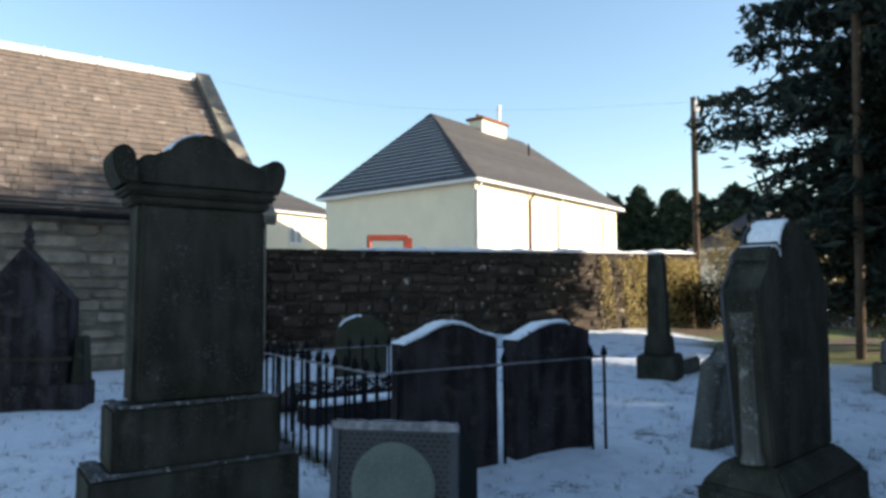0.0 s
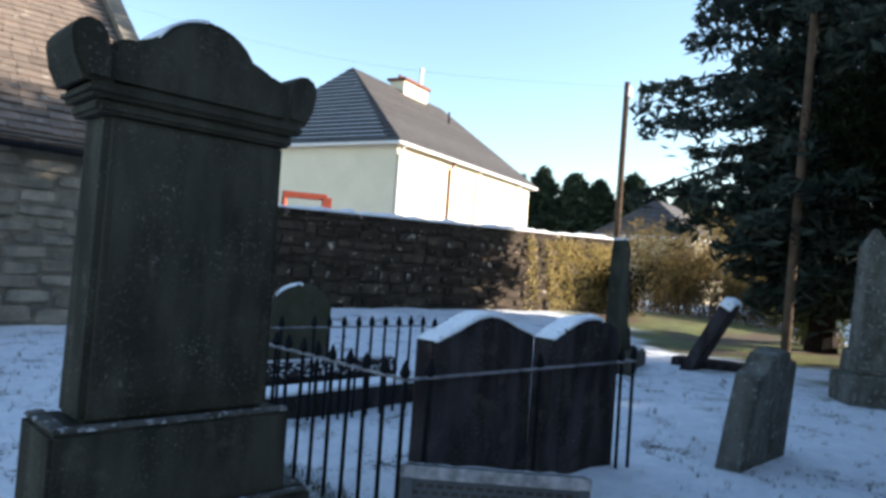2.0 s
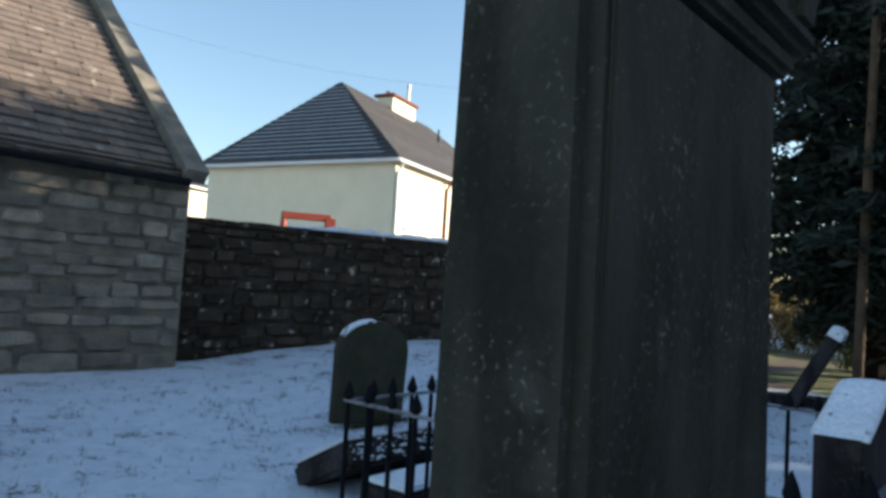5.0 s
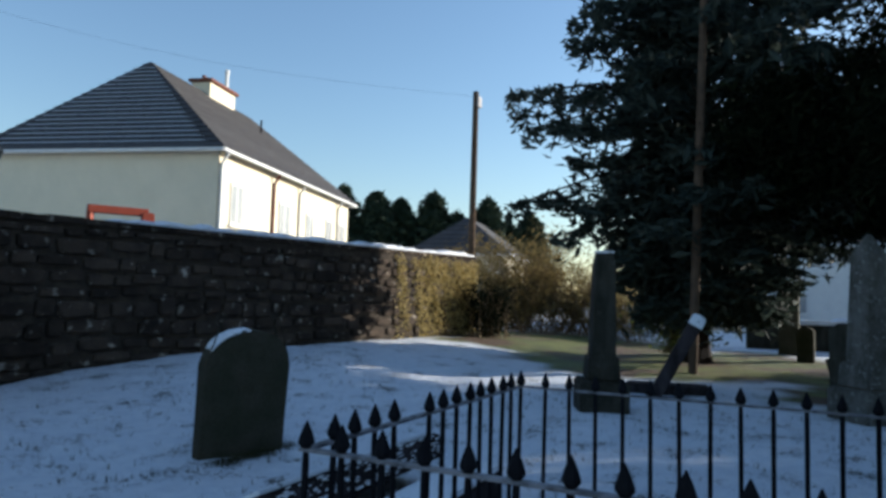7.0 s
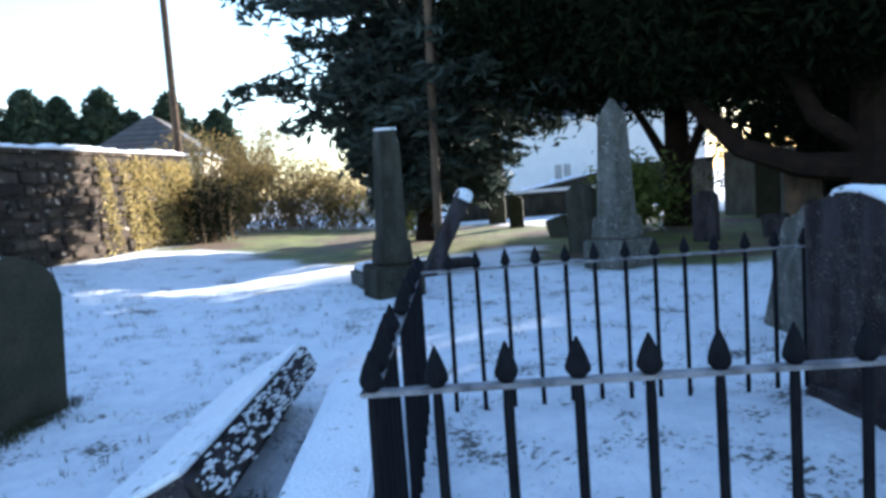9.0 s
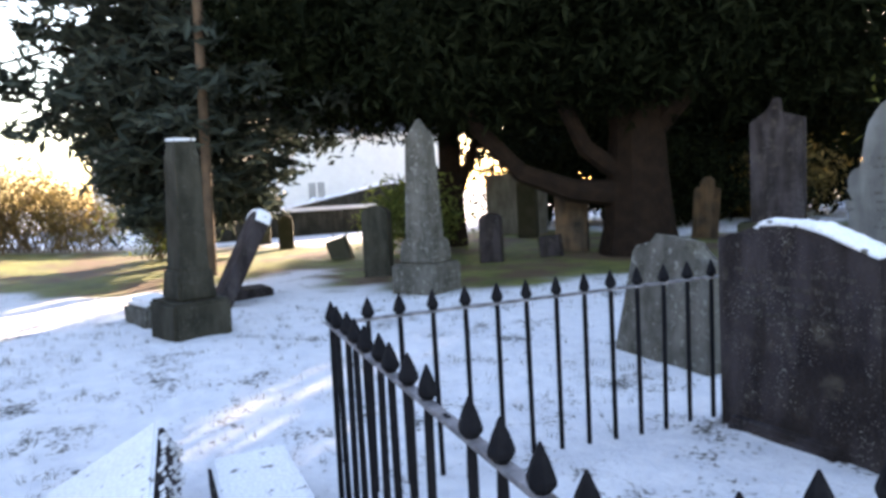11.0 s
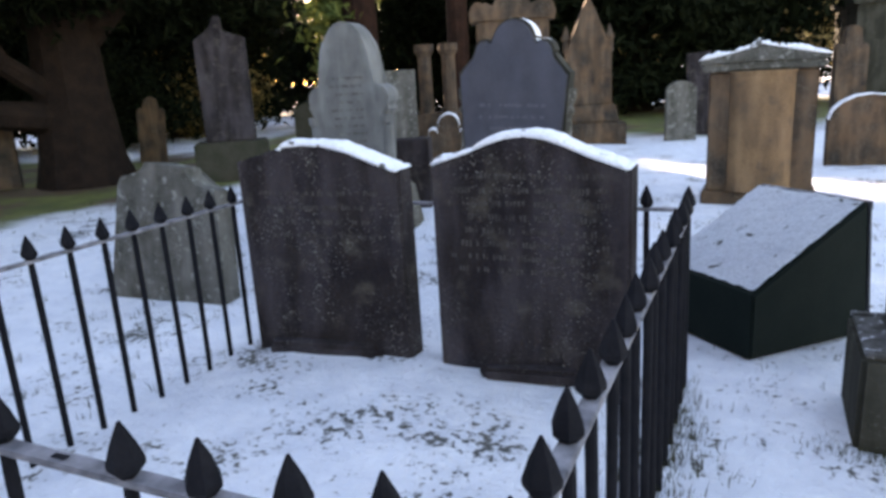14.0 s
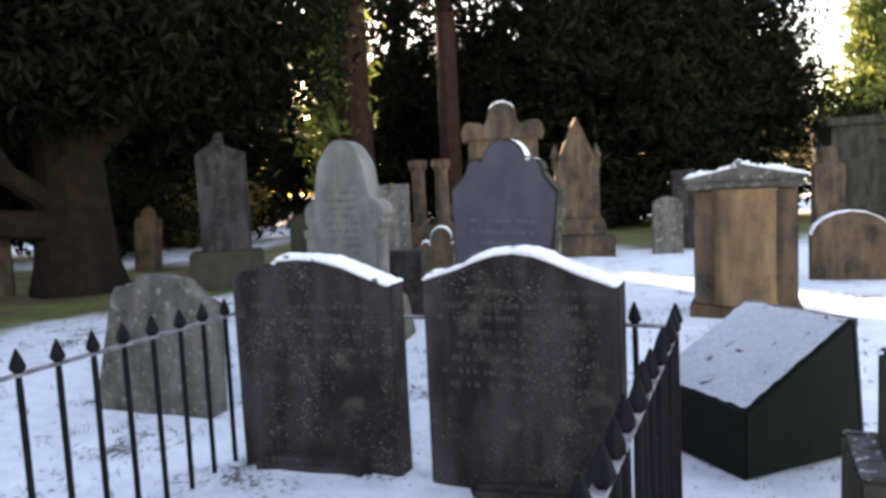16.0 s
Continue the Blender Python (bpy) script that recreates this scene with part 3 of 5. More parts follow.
bm = bmesh.new()
prism(bm, [(0, -0.2), (wall_len, -0.2), (wall_len, wall_top(wall_len)), (0, wall_top(0))], 0.03, 0.45)
part("core", bm, MORTAR, wall)
for i in range(26):
    a, b = wall_len * i / 26, wall_len * (i + 1) / 26 - 0.012
    r = random.Random(i)
    bm = bmesh.new()
    prism(bm, [(a, wall_top(a)), (b, wall_top(b)), (b, wall_top(b) + 0.09 + r.uniform(0, 0.03)), (a, wall_top(a) + 0.09 + r.uniform(0, 0.03))], -0.04, 0.5, 0.012)
    part("coping_stone", bm, RUBBLE, wall)
snow_on([(wall_len * k / 60, wall_top(wall_len * k / 60) + 0.105) for k in range(8, 61)], -0.07, 0.5, 0.11, wall)
# Ivy over the wall's sunny end, brightening it by its colour.
rng = np.random.default_rng(5)
s = rng.uniform(10.9, 15.6, 8000)
zz = 0.35 + 2.3 * rng.uniform(0, 1, 8000) ** 0.85
keep = (np.sin(s * 3.1) + np.sin(s * 7.7 + zz * 2)) * 0.4 + rng.uniform(-0.6, 0.9, 8000) + (s - 13) * 0.25 > -0.05
crown("ivy", rng, np.stack([s, -0.06 + 0 * s, zz], 1)[keep], (0.08, 0.04, 0.08), 0.15, IVY, wall, "yellowing ivy, leaf colour lightened to look sunlit")

# ---- church ----
church = thing("church", 0, 0, 0, 0, "old stone church with a stone-slated roof", "church", kind="structure")
CX0, CX1, CY, EAVE, RIDGE_Y, RIDGE_Z = -9.0, 3.05, 8.05, 3.4, 13.2, 7.8
part("wall_south", new_box(CX0, CX1, CY + 0.015, CY + 0.7, -0.2, EAVE), CHURCH_STONE, church)
bm = bmesh.new()
prism(bm, [(CY + 0.03, -0.2), (2 * RIDGE_Y - CY, -0.2), (2 * RIDGE_Y - CY, EAVE), (RIDGE_Y, RIDGE_Z - 0.1), (CY + 0.03, EAVE)], CX1 - 0.6, CX1 - 0.002)
bmesh.ops.transform(bm, matrix=Matrix(((0, 1, 0, 0), (1, 0, 0, 0), (0, 0, 1, 0), (0, 0, 0, 1))), verts=bm.verts[:])
part("gable", bm, CHURCH_STONE, church)
pitch = math.atan2(RIDGE_Z - EAVE, RIDGE_Y - CY)


def roof_pt(x, d, lift=0.0):
    """A point d metres up the slope from the eave's edge."""
    y, z = CY - 0.3, EAVE - 0.3 * math.tan(pitch) + 0.02
    return (x, y + d * math.cos(pitch) - lift * math.sin(pitch), z + d * math.sin(pitch) + lift * math.cos(pitch))


slope = (RIDGE_Y - CY + 0.3) / math.cos(pitch)
bm = bmesh.new()
vs = [bm.verts.new(roof_pt(x, d, l)) for x, d, l in ((CX0, 0, 0), (CX1 - 0.35, 0, 0), (CX1 - 0.35, slope, 0), (CX0, slope, 0), (CX0, 0, -0.12), (CX1 - 0.35, 0, -0.12), (CX1 - 0.35, slope, -0.12), (CX0, slope, -0.12))]
for q in ((0, 1, 2, 3), (7, 6, 5, 4), (0, 4, 5, 1), (1, 5, 6, 2), (2, 6, 7, 3), (3, 7, 4, 0)):
    bm.faces.new([vs[i] for i in q])
part("roof", bm, SLATE, church, "brown stone slates")
bm = bmesh.new()
vs = [bm.verts.new((x, 2 * RIDGE_Y - y, z)) for x, y, z in (roof_pt(CX0, 0), roof_pt(CX1, 0), roof_pt(CX1, slope), roof_pt(CX0, slope))]
bm.faces.new(vs)
bmesh.ops.solidify(bm, geom=bm.faces[:], thickness=0.1)
part("roof_back", bm, SLATE, church)
part("wall_back", new_box(CX0, CX1 - 0.6, 2 * RIDGE_Y - CY - 0.6, 2 * RIDGE_Y - CY, -0.2, EAVE), CHURCH_STONE, church)
bm = bmesh.new()
vs = [bm.verts.new(roof_pt(x, d, l)) for x, d, l in ((CX1 - 0.32, -0.05, -0.05), (CX1 + 0.08, -0.05, -0.05), (CX1 + 0.08, slope + 0.1, -0.05), (CX1 - 0.32, slope + 0.1, -0.05),
                                                       (CX1 - 0.32, -0.05, 0.2), (CX1 + 0.08, -0.05, 0.2), (CX1 + 0.08, slope + 0.1, 0.2), (CX1 - 0.32, slope + 0.1, 0.2))]
for q in ((3, 2, 1, 0), (4, 5, 6, 7), (0, 1, 5, 4), (1, 2, 6, 5), (2, 3, 7, 6), (3, 0, 4, 7)):
    bm.faces.new([vs[i] for i in q])
part("gable_skew", bm, CHURCH_STONE, church, "raised stone gable coping")
for i in range(9):
    a = CX0 + i * 1.32
    b = min(a + 1.29, CX1 - 0.36)
    bm = lathe(bmesh.new(), [(0.15, a), (0.16, a + 0.02), (0.16, b - 0.08), (0.19, b - 0.08), (0.19, b)], 10)
    bmesh.ops.transform(bm, matrix=Matrix(((0, 0, 1, 0), (0, 1, 0, RIDGE_Y), (1, 0, 0, RIDGE_Z + 0.02), (0, 0, 0, 1))), verts=bm.verts[:])
    part("ridge_tile", bm, WHITE_PAINT, church, "pale ridge tile dusted with snow")
bm = lathe(bmesh.new(), [(0.06, CX0), (0.06, CX1 - 0.2)], 8)
bmesh.ops.transform(bm, matrix=Matrix(((0, 0, 1, 0), (0, 1, 0, CY - 0.36), (1, 0, 0, EAVE - 0.32), (0, 0, 0, 1))), verts=bm.verts[:])
part("gutter", bm, IRON, church, "black iron gutter")
part("eaves_board", new_box(CX0, CX1 - 0.2, CY - 0.3, CY + 0.02, EAVE - 0.22, EAVE - 0.12), DOOR_DARK, church)


# ---- houses beyond the wall ----
def house(x, y, rz, wid, length, eave, ridge, inset, label, wall_mat, group="", windows_long=(), windows_end=(), courses=20, snowy=False):
    """Hipped house: its long side runs along local x from the corner, its end along local y."""
    h = thing("house", x, y, 0, rz, label, "house", group)
    part("wall_body", new_box(0.35, length - 0.35, 0.35, wid - 0.35, -0.5, eave), wall_mat, h)
    mid = wid / 2
    a, b, c, d = Vector((0, 0, eave)), Vector((length, 0, eave)), Vector((length, wid, eave)), Vector((0, wid, eave))
    p, q = Vector((inset, mid, ridge)), Vector((length - inset, mid, ridge))
    bm = bmesh.new()
    V = [bm.verts.new(v) for v in (a, b, c, d, p, q)]
    for f in ((0, 1, 5, 4), (1, 2, 5), (2, 3, 4, 5), (3, 0, 4), (3, 2, 1, 0)):
        bm.faces.new([V[i] for i in f])
    roof = part("roof", bm, ROOF_DARK, h, "dark tiled hipped roof")
    for lo0, lo1, hi0, hi1, snow in ((a, b, p, q, False), (d, a, p, p, snowy)):
        nrm = (lo1 - lo0).cross(hi0 - lo0).normalized()
        for i in range(courses):
            s0, s1 = i / courses, (i + 1) / courses
            e0, e1 = lo0.lerp(hi0, s0), lo1.lerp(hi1, s0)
            f0, f1 = lo0.lerp(hi0, s1 - 0.004), lo1.lerp(hi1, s1 - 0.004)
            bm = bmesh.new()
            V = [bm.verts.new(v) for v in (e0 + nrm * 0.03, e1 + nrm * 0.03, f1 + nrm * 0.005, f0 + nrm * 0.005, e0 + nrm * 0.065, e1 + nrm * 0.065, f1 + nrm * 0.03, f0 + nrm * 0.03)]
            for f in ((3, 2, 1, 0), (4, 5, 6, 7), (0, 1, 5, 4), (1, 2, 6, 5), (2, 3, 7, 6), (3, 0, 4, 7)):
                bm.faces.new([V[k] for k in f])
            part("tile_course", bm, ROOF_DARK, roof)
            if snow and 0 < i < courses - 1:
                bm = bmesh.new()
                V = [bm.verts.new(v) for v in (e0.lerp(e1, 0.04) + nrm * 0.07, e0.lerp(e1, 0.96) + nrm * 0.07, f1.lerp(f0, 0.10).lerp(e1.lerp(e0, 0.06), 0.72) + nrm * 0.064, f0.lerp(f1, 0.10).lerp(e0.lerp(e1, 0.06), 0.72) + nrm * 0.064)]
                bm.faces.new(V)
                bmesh.ops.solidify(bm, geom=bm.faces[:], thickness=-0.02)
                part("snow_line", bm, SNOW, roof, "snow caught on the tile edges")
    for e0, e1 in ((a, b), (d, a), (b, c), (c, d)):
        t = (e1 - e0)
        bm = limb(bmesh.new(), [e0 + Vector((0, 0, -0.06)), e1 + Vector((0, 0, -0.06))], [0.07, 0.07], 8)
        part("gutter", bm, WHITE_PAINT, h, "white gutter")
    for s, z0, wd, ht in windows_long:
        wnd = part("window", new_box(s - wd / 2, s + wd / 2, 0.30, 0.40, z0, z0 + ht), WHITE_PAINT, h, "white-framed window")
        for k in range(2):
            part("pane", new_box(s - wd / 2 + 0.07 + k * wd / 2, s - 0.05 + k * wd / 2, 0.285, 0.31, z0 + 0.08, z0 + ht - 0.08), PALE_PANE, wnd)
        part("sill", new_box(s - wd / 2 - 0.08, s + wd / 2 + 0.08, 0.22, 0.35, z0 - 0.08, z0 - 0.004), WHITE_PAINT, wnd)
    for s, z0, wd, ht in windows_end:
        wnd = part("window", new_box(0.30, 0.40, s - wd / 2, s + wd / 2, z0, z0 + ht), WHITE_PAINT, h, "white-framed window")
        for k in range(2):
            part("pane", new_box(0.285, 0.31, s - wd / 2 + 0.07 + k * wd / 2, s - 0.05 + k * wd / 2, z0 + 0.08, z0 + ht - 0.08), PALE_PANE, wnd)
    return h


cream = house(14.86, 15.4, 16.0, 10.2, 14.5, 6.4, 10.6, 3.1, "cream harled house with a hipped dark tiled roof", HARLING,
              windows_long=((1.7, 3.9, 0.9, 1.5), (5.9, 3.9, 1.1, 1.4), (8.7, 3.9, 0.8, 1.3), (11.2, 3.9, 0.8, 1.3), (13.2, 3.9, 0.7, 1.3)), snowy=True)
ch = part("chimney", new_box(6.9, 9.2, 4.65, 5.55, 9.6, 11.0), HARLING, cream, "cream chimney stack")
part("cope", new_box(6.75, 9.35, 4.5, 5.7, 11.002, 11.15, bevel=0.03), BRICK_RED, ch, "red-brown cope")
for k in range(7):
    part("chimney_pot", lathe(bmesh.new(), [(0.1, 11.08), (0.09, 11.3), (0.11, 11.35)], 8, 7.1 + k * 0.31, 5.1), BRICK_RED, ch)
part("flue", lathe(bmesh.new(), [(0.09, 11.08), (0.09, 12.1), (0.12, 12.15), (0.1, 12.3)], 10, 9.15, 5.1), WHITE_PAINT, ch, "pale metal flue")
part("vent_pipe", limb(bmesh.new(), [(9.6, 3.4, 9.0), (9.6, 3.4, 9.9)], [0.05, 0.05], 8), IRON, cream)
for s in (0.45, 4.7, 7.4, 12.4):
    part("downpipe", limb(bmesh.new(), [(s, 0.28, -0.4), (s, 0.28, 5.9), (s, 0.05, 6.3)], [0.06, 0.06, 0.06], 8), BRICK_RED if s > 4 and s < 5 else WHITE_PAINT, cream)
house(10.2, 33.0, 16, 8, 9, 6.8, 8.8, 2.5, "white two-storey house half hidden behind its neighbour", HARLING, windows_end=((2, 4.6, 1, 1.2), (5.5, 4.6, 1, 1.2), (2, 2.2, 1, 1.2), (5.5, 2.2, 1, 1.2)),
      windows_long=((2.0, 4.8, 1, 1.3), (5.0, 4.8, 1, 1.3), (2.0, 2.6, 1, 1.2), (5.0, 2.6, 1, 1.2)), courses=9)
house(43.0, 6.0, -97, 9, 22, 5.2, 8.5, 3, "long white cottage seen under the trees", WHITE_PAINT, windows_long=((3, 1.2, 1.1, 1.2), (8, 1.2, 1.1, 1.2), (13, 1.2, 1.1, 1.2), (18, 1.2, 1.1, 1.2)), courses=9)
house(38.0, 14.0, 10, 7, 9, 4.4, 7.0, 2.5, "grey-roofed cottage behind the shrubs", HARLING, courses=8)
# red play frame seen over the wall
pf = thing("play_frame", 9.4, 13.4, ground_at(9, 9), -30, "orange-red painted frame standing behind the wall", "play frame")
for x in (-0.62, 0.62):
    part("post", limb(bmesh.new(), [(x * 1.25, 0, 0), (x, 0, 3.2)], [0.09, 0.09], 8), ORANGE, pf)
part("crossbeam", new_box(-0.7, 0.7, -0.1, 0.1, 3.0, 3.2, bevel=0.02), ORANGE, pf)
part("end_panel", new_box(0.55, 0.85, -0.12, 0.12, 2.6, 3.1, bevel=0.02), ORANGE, pf)


# ---- poles and cable ----
def pole(x, y, z, h, lean, r, label):
    t = thing("telegraph_pole", x, y, z, 0, label, "pole", "wooden poles")
    part("shaft", limb(bmesh.new(), [(0, 0, -0.3), (lean[0] * 0.5, lean[1] * 0.5, h * 0.5), (lean[0], lean[1], h)], [r, r * 0.92, r * 0.8], 12), POLE_WOOD, t)
    return t


p1 = pole(19.7, 8.3, 0.2, 8.7, (0.05, 0, 0), 0.13, "weathered wooden telegraph pole behind the wall")
part("bracket", new_box(-0.16, 0.16, -0.2, -0.12, 8.1, 8.5, bevel=0.02), FROST, p1, "pale metal bracket")
part("step_iron", limb(bmesh.new(), [(0, -0.1, 3.4), (-0.3, -0.1, 3.5)], [0.02, 0.02], 6), IRON, p1)
pole(14.2, 0.25, 0.0, 9.5, (0.0, -0.25, 0), 0.105, "tall brown wooden pole standing in the snow")
cable = thing("overhead_cable", 19.7, 8.2, 8.7, 0, "thin black overhead cable in the sky", "cable")
end = Vector((11.6 - 19.7, 20.23 - 8.2, 11.0 - 8.7)) * 1.6
part("wire", limb(bmesh.new(), [end * (k / 12) + Vector((0, 0, -0.9 * math.sin(math.pi * k / 12))) for k in range(13)], [0.003] * 13, 5), IRON, cable)


# ---- railed enclosure ----
STEP_N, W, D = 0.1825, 2.52, 2.56
RAIL_Z = 0.885
fin_me = {}


def rail_side(name, x0, y0, x1, y1, n, skip=(), first=0, last=None, hidden=(), label=""):
    """A run of n spaces between uprights; each upright carries its spear head."""
    t = thing(name, x0, y0, 0, math.degrees(math.atan2(y1 - y0, x1 - x0)), label, "railing", "railings round the plot")
    ln = math.hypot(x1 - x0, y1 - y0)
    bm = new_box(-0.02, ln + 0.02, -0.022, 0.022, RAIL_Z - 0.008, RAIL_Z + 0.006, bevel=0.003)
    part("top_rail", bm, FROST, t, "flat iron rail rimed with frost")
    if "bar" not in fin_me:
        b = lathe(bmesh.new(), [(0.0145, -0.1), (0.0145, RAIL_Z - 0.06), (0.0125, RAIL_Z - 0.008)], 10)
        f = lathe(bmesh.new(), [(0.017, 0.0), (0.033, 0.018), (0.034, 0.03), (0.022, 0.066), (0.003, 0.108)], 6)
        for key, bm in (("bar", b), ("head", f)):
            me = bpy.data.meshes.new(key)
            bmesh.ops.recalc_face_normals(bm, faces=bm.faces[:])
            bm.to_mesh(me)
            bm.free()
            me.materials.append(IRON)
            fin_me[key] = me
    r = random.Random(name)
    for i in range(first, n + 1 if last is None else last + 1):
        if i in hidden:
            continue
        if i in skip:
            part("empty_socket", new_box(ln * i / n - 0.018, ln * i / n + 0.018, -0.007, 0.007, RAIL_Z + 0.007, RAIL_Z + 0.009), IRON, t)
            continue
        bar = new("upright", fin_me["bar"])
        bar.parent = t
        bar.matrix_local = pose(ln * i / n, 0, 0, r.uniform(-0.5, 0.5), r.uniform(-0.6, 0.6), 0)
        head = new("spear_head", fin_me["head"])
        head.parent = bar
        head.matrix_local = pose(0, 0, RAIL_Z + 0.006, 0, 0, r.uniform(-20, 20))
    return t


rail_side("railing", 0.0, 0.0, 0.0, -D, 14, label="black iron spear-headed railing rimed with frost")
rail_side("railing", 0.0, 0.0, 2.505, 0.015, 14, skip=(5,), first=1, label="black iron railing with one spear head missing")
rail_side("railing", 2.505, 0.015, 2.565, -2.575, 14, first=1, label="black iron spear-headed railing beside the snow")
rail_side("railing", 0.0, -D, 2.565, -2.575, 14, first=1, last=13, hidden=(2, 3, 4, 5, 6, 8, 9, 10, 11, 12), label="black iron railing passing behind two headstones")

# ---- headstones ----
A_TOP = [(-0.5, 1.12), (-0.47, 1.13), (-0.40, 1.155), (-0.3, 1.19), (-0.2, 1.235), (-0.1, 1.27), (0.0, 1.285), (0.1, 1.275), (0.2, 1.245), (0.3, 1.205), (0.4, 1.175), (0.47, 1.155), (0.5, 1.14)]


def headstone(name, x, y, rz, label, top, width, depth, mat, snow=0.03, rx=0, ry=0, foot=0.0, lo=0.0, hi=1.0, group="headstones", bevel=0.012, text=None, rough=0.006):
    """An upright slab whose top follows the outline given from one side to the other; its face looks along local +y."""
    t = thing(name, x, y, ground_at(x, y) - 0.02, rz, label, "headstone", group, rx, ry)
    w = width / 2
    prof = [(-w - foot, -0.12), (w + foot, -0.12)] + [(px, pz) for px, pz in reversed(top)]
    bm = prism(bmesh.new(), prof, -depth / 2, depth / 2, bevel)
    part("slab", roughen(bm, rough, 5, x * 3), mat, t)
    if snow:
        snow_on(top, -depth / 2, depth / 2, snow, t, lo, hi)
    if text:
        lettering(t, *text)
    return t


headstone("headstone", 0.73, -2.46, 0, "dark weathered headstone with snow on its curved top", A_TOP, 1.0, 0.17, DARK_STONE, 0.024, foot=0.0,
          text=(-0.44, 0.44, 1.1, 8, 0.068, 0.086, INSCRIPTION, 5, 0.034))
B_TOP = [(-0.51, 1.11), (-0.47, 1.12), (-0.36, 1.16), (-0.22, 1.215), (-0.08, 1.25), (0.05, 1.26), (0.19, 1.25), (0.2, 1.235), (0.29, 1.225), (0.3, 1.205), (0.39, 1.195), (0.4, 1.18), (0.51, 1.165)]
headstone("headstone", 1.93, -2.44, 3, "dark weathered headstone with a stepped shoulder and snow", B_TOP, 1.02, 0.17, DARK_STONE, 0.022, hi=0.62,
          text=(-0.4, 0.4, 1.0, 4, 0.08, 0.086, INSCRIPTION, 8, 0.03))
for x, wd, sd in ((1.95, 0.7, 3), (0.72, 0.5, 5)):
    st = thing("footing_stone", x, -2.33, 0.055, 8, "broken footing stone in the snow before a headstone", "stone", "footing stones")
    bm = new_box(-wd / 2, wd / 2, -0.06, 0.06, -0.08, 0.045, bevel=0.03)
    part("block", roughen(bm, 0.05, 7, sd), DARK_STONE, st)

# rounded stone by the wall path
R_TOP = [(-0.41, 0.92)] + arc(0, 0.86, 0.42, 0.32, 172, 8, 14) + [(0.41, 0.92)]
headstone("headstone", 2.78, 2.92, -22, "leaning round-topped headstone with moss at its foot", R_TOP, 0.84, 0.16, MOSS_STONE, 0.018, rx=4, lo=0.15, hi=0.5)
# broken stone with a stepped cross-like head
K_TOP = [(-0.44, 0.86), (-0.28, 0.9), (-0.2, 0.98), (-0.18, 1.03), (0.06, 1.05), (0.2, 1.04), (0.22, 0.96), (0.42, 0.93), (0.46, 0.86)]
headstone("headstone", 3.88, -3.08, 2, "pale lichened broken headstone leaning back", [(px * 1.05, pz) for px, pz in K_TOP], 1.05, 0.22, LICHEN_STONE, 0.0, rx=7, ry=-3, foot=0.06, rough=0.02)


# light trefoil monument on its plinth
def trefoil(s):
    return ([(-0.33 * s, 1.2), (-0.36 * s, 1.26)] + arc(-0.27 * s, 1.38, 0.1 * s, 0.13, 220, 75, 7) + arc(0, 1.64, 0.235 * s, 0.5, 170, 10, 12)
            + arc(0.27 * s, 1.38, 0.1 * s, 0.13, 105, -40, 7) + [(0.36 * s, 1.26), (0.33 * s, 1.2)])


c = thing("headstone", 3.62, -5.58, 0, 8, "tall pale granite trefoil headstone on a chamfered plinth", "headstone", "headstones")
part("plinth", roughen(new_box(-0.58, 0.58, -0.4, 0.4, -0.1, 0.46, bevel=0.03, taper=0.07), 0.01, 4), LICHEN_STONE, c, "rough chamfered plinth")
prof = [(-0.36, 0.44), (0.36, 0.44), (0.37, 1.2)] + trefoil(1.2)[::-1] + [(-0.37, 1.2)]
part("slab", prism(bmesh.new(), prof, -0.18, 0.18, 0.02), PALE_STONE, c)
for sx in (-1, 1):
    part("column", lathe(bmesh.new(), [(0.07, 0.46), (0.06, 0.5), (0.05, 0.54), (0.05, 1.1), (0.07, 1.13), (0.075, 1.2)], 10, sx * 0.4, 0.13), PALE_STONE, c)
lettering(c, -0.2, 0.2, 1.6, 9, 0.08, 0.182, LICHEN_STONE, 3, 0.028)

# tall monument by the path
mon = thing("monument", -1.36, -2.42, 0, 0, "tall dark sandstone monument with a scrolled top on stepped base", "monument")
part("base_step", roughen(new_box(-0.67, 0.67, -0.27, 0.27, -0.1, 0.40, bevel=0.02), 0.006, 5), GREY_STONE, mon, "lowest block with snow on its ledge")
part("plinth", roughen(new_box(-0.54, 0.54, -0.22, 0.22, 0.40, 0.80, bevel=0.02), 0.005, 5), GREY_STONE, mon)
part("die", new_box(-0.42, 0.45, -0.155, 0.155, 0.80, 2.12, bevel=0.03, taper=0.012), GREY_STONE, mon, "plain dark tablet block")
part("face_panel", new_box(-0.37, 0.37, -0.160, -0.14, 0.9, 2.08, bevel=0.008), GREY_STONE, mon)
part("neck_moulding", new_box(-0.46, 0.46, -0.175, 0.175, 2.10, 2.16, bevel=0.015), GREY_STONE, mon)
part("cornice", new_box(-0.50, 0.50, -0.21, 0.21, 2.16, 2.22, bevel=0.02), GREY_STONE, mon)
ped = [(-0.5, 2.22), (0.5, 2.22), (0.5, 2.3), (0.4, 2.33)] + arc(0.33, 2.36, 0.09, 0.07, -10, 100, 5) + arc(0, 2.38, 0.25, 0.22, 15, 165, 12) + arc(-0.33, 2.36, 0.09, 0.07, 80, 190, 5) + [(-0.4, 2.33), (-0.5, 2.3)]
part("pediment", prism(bmesh.new(), ped, -0.17, 0.17, 0.02), GREY_STONE, mon, "curved pediment")
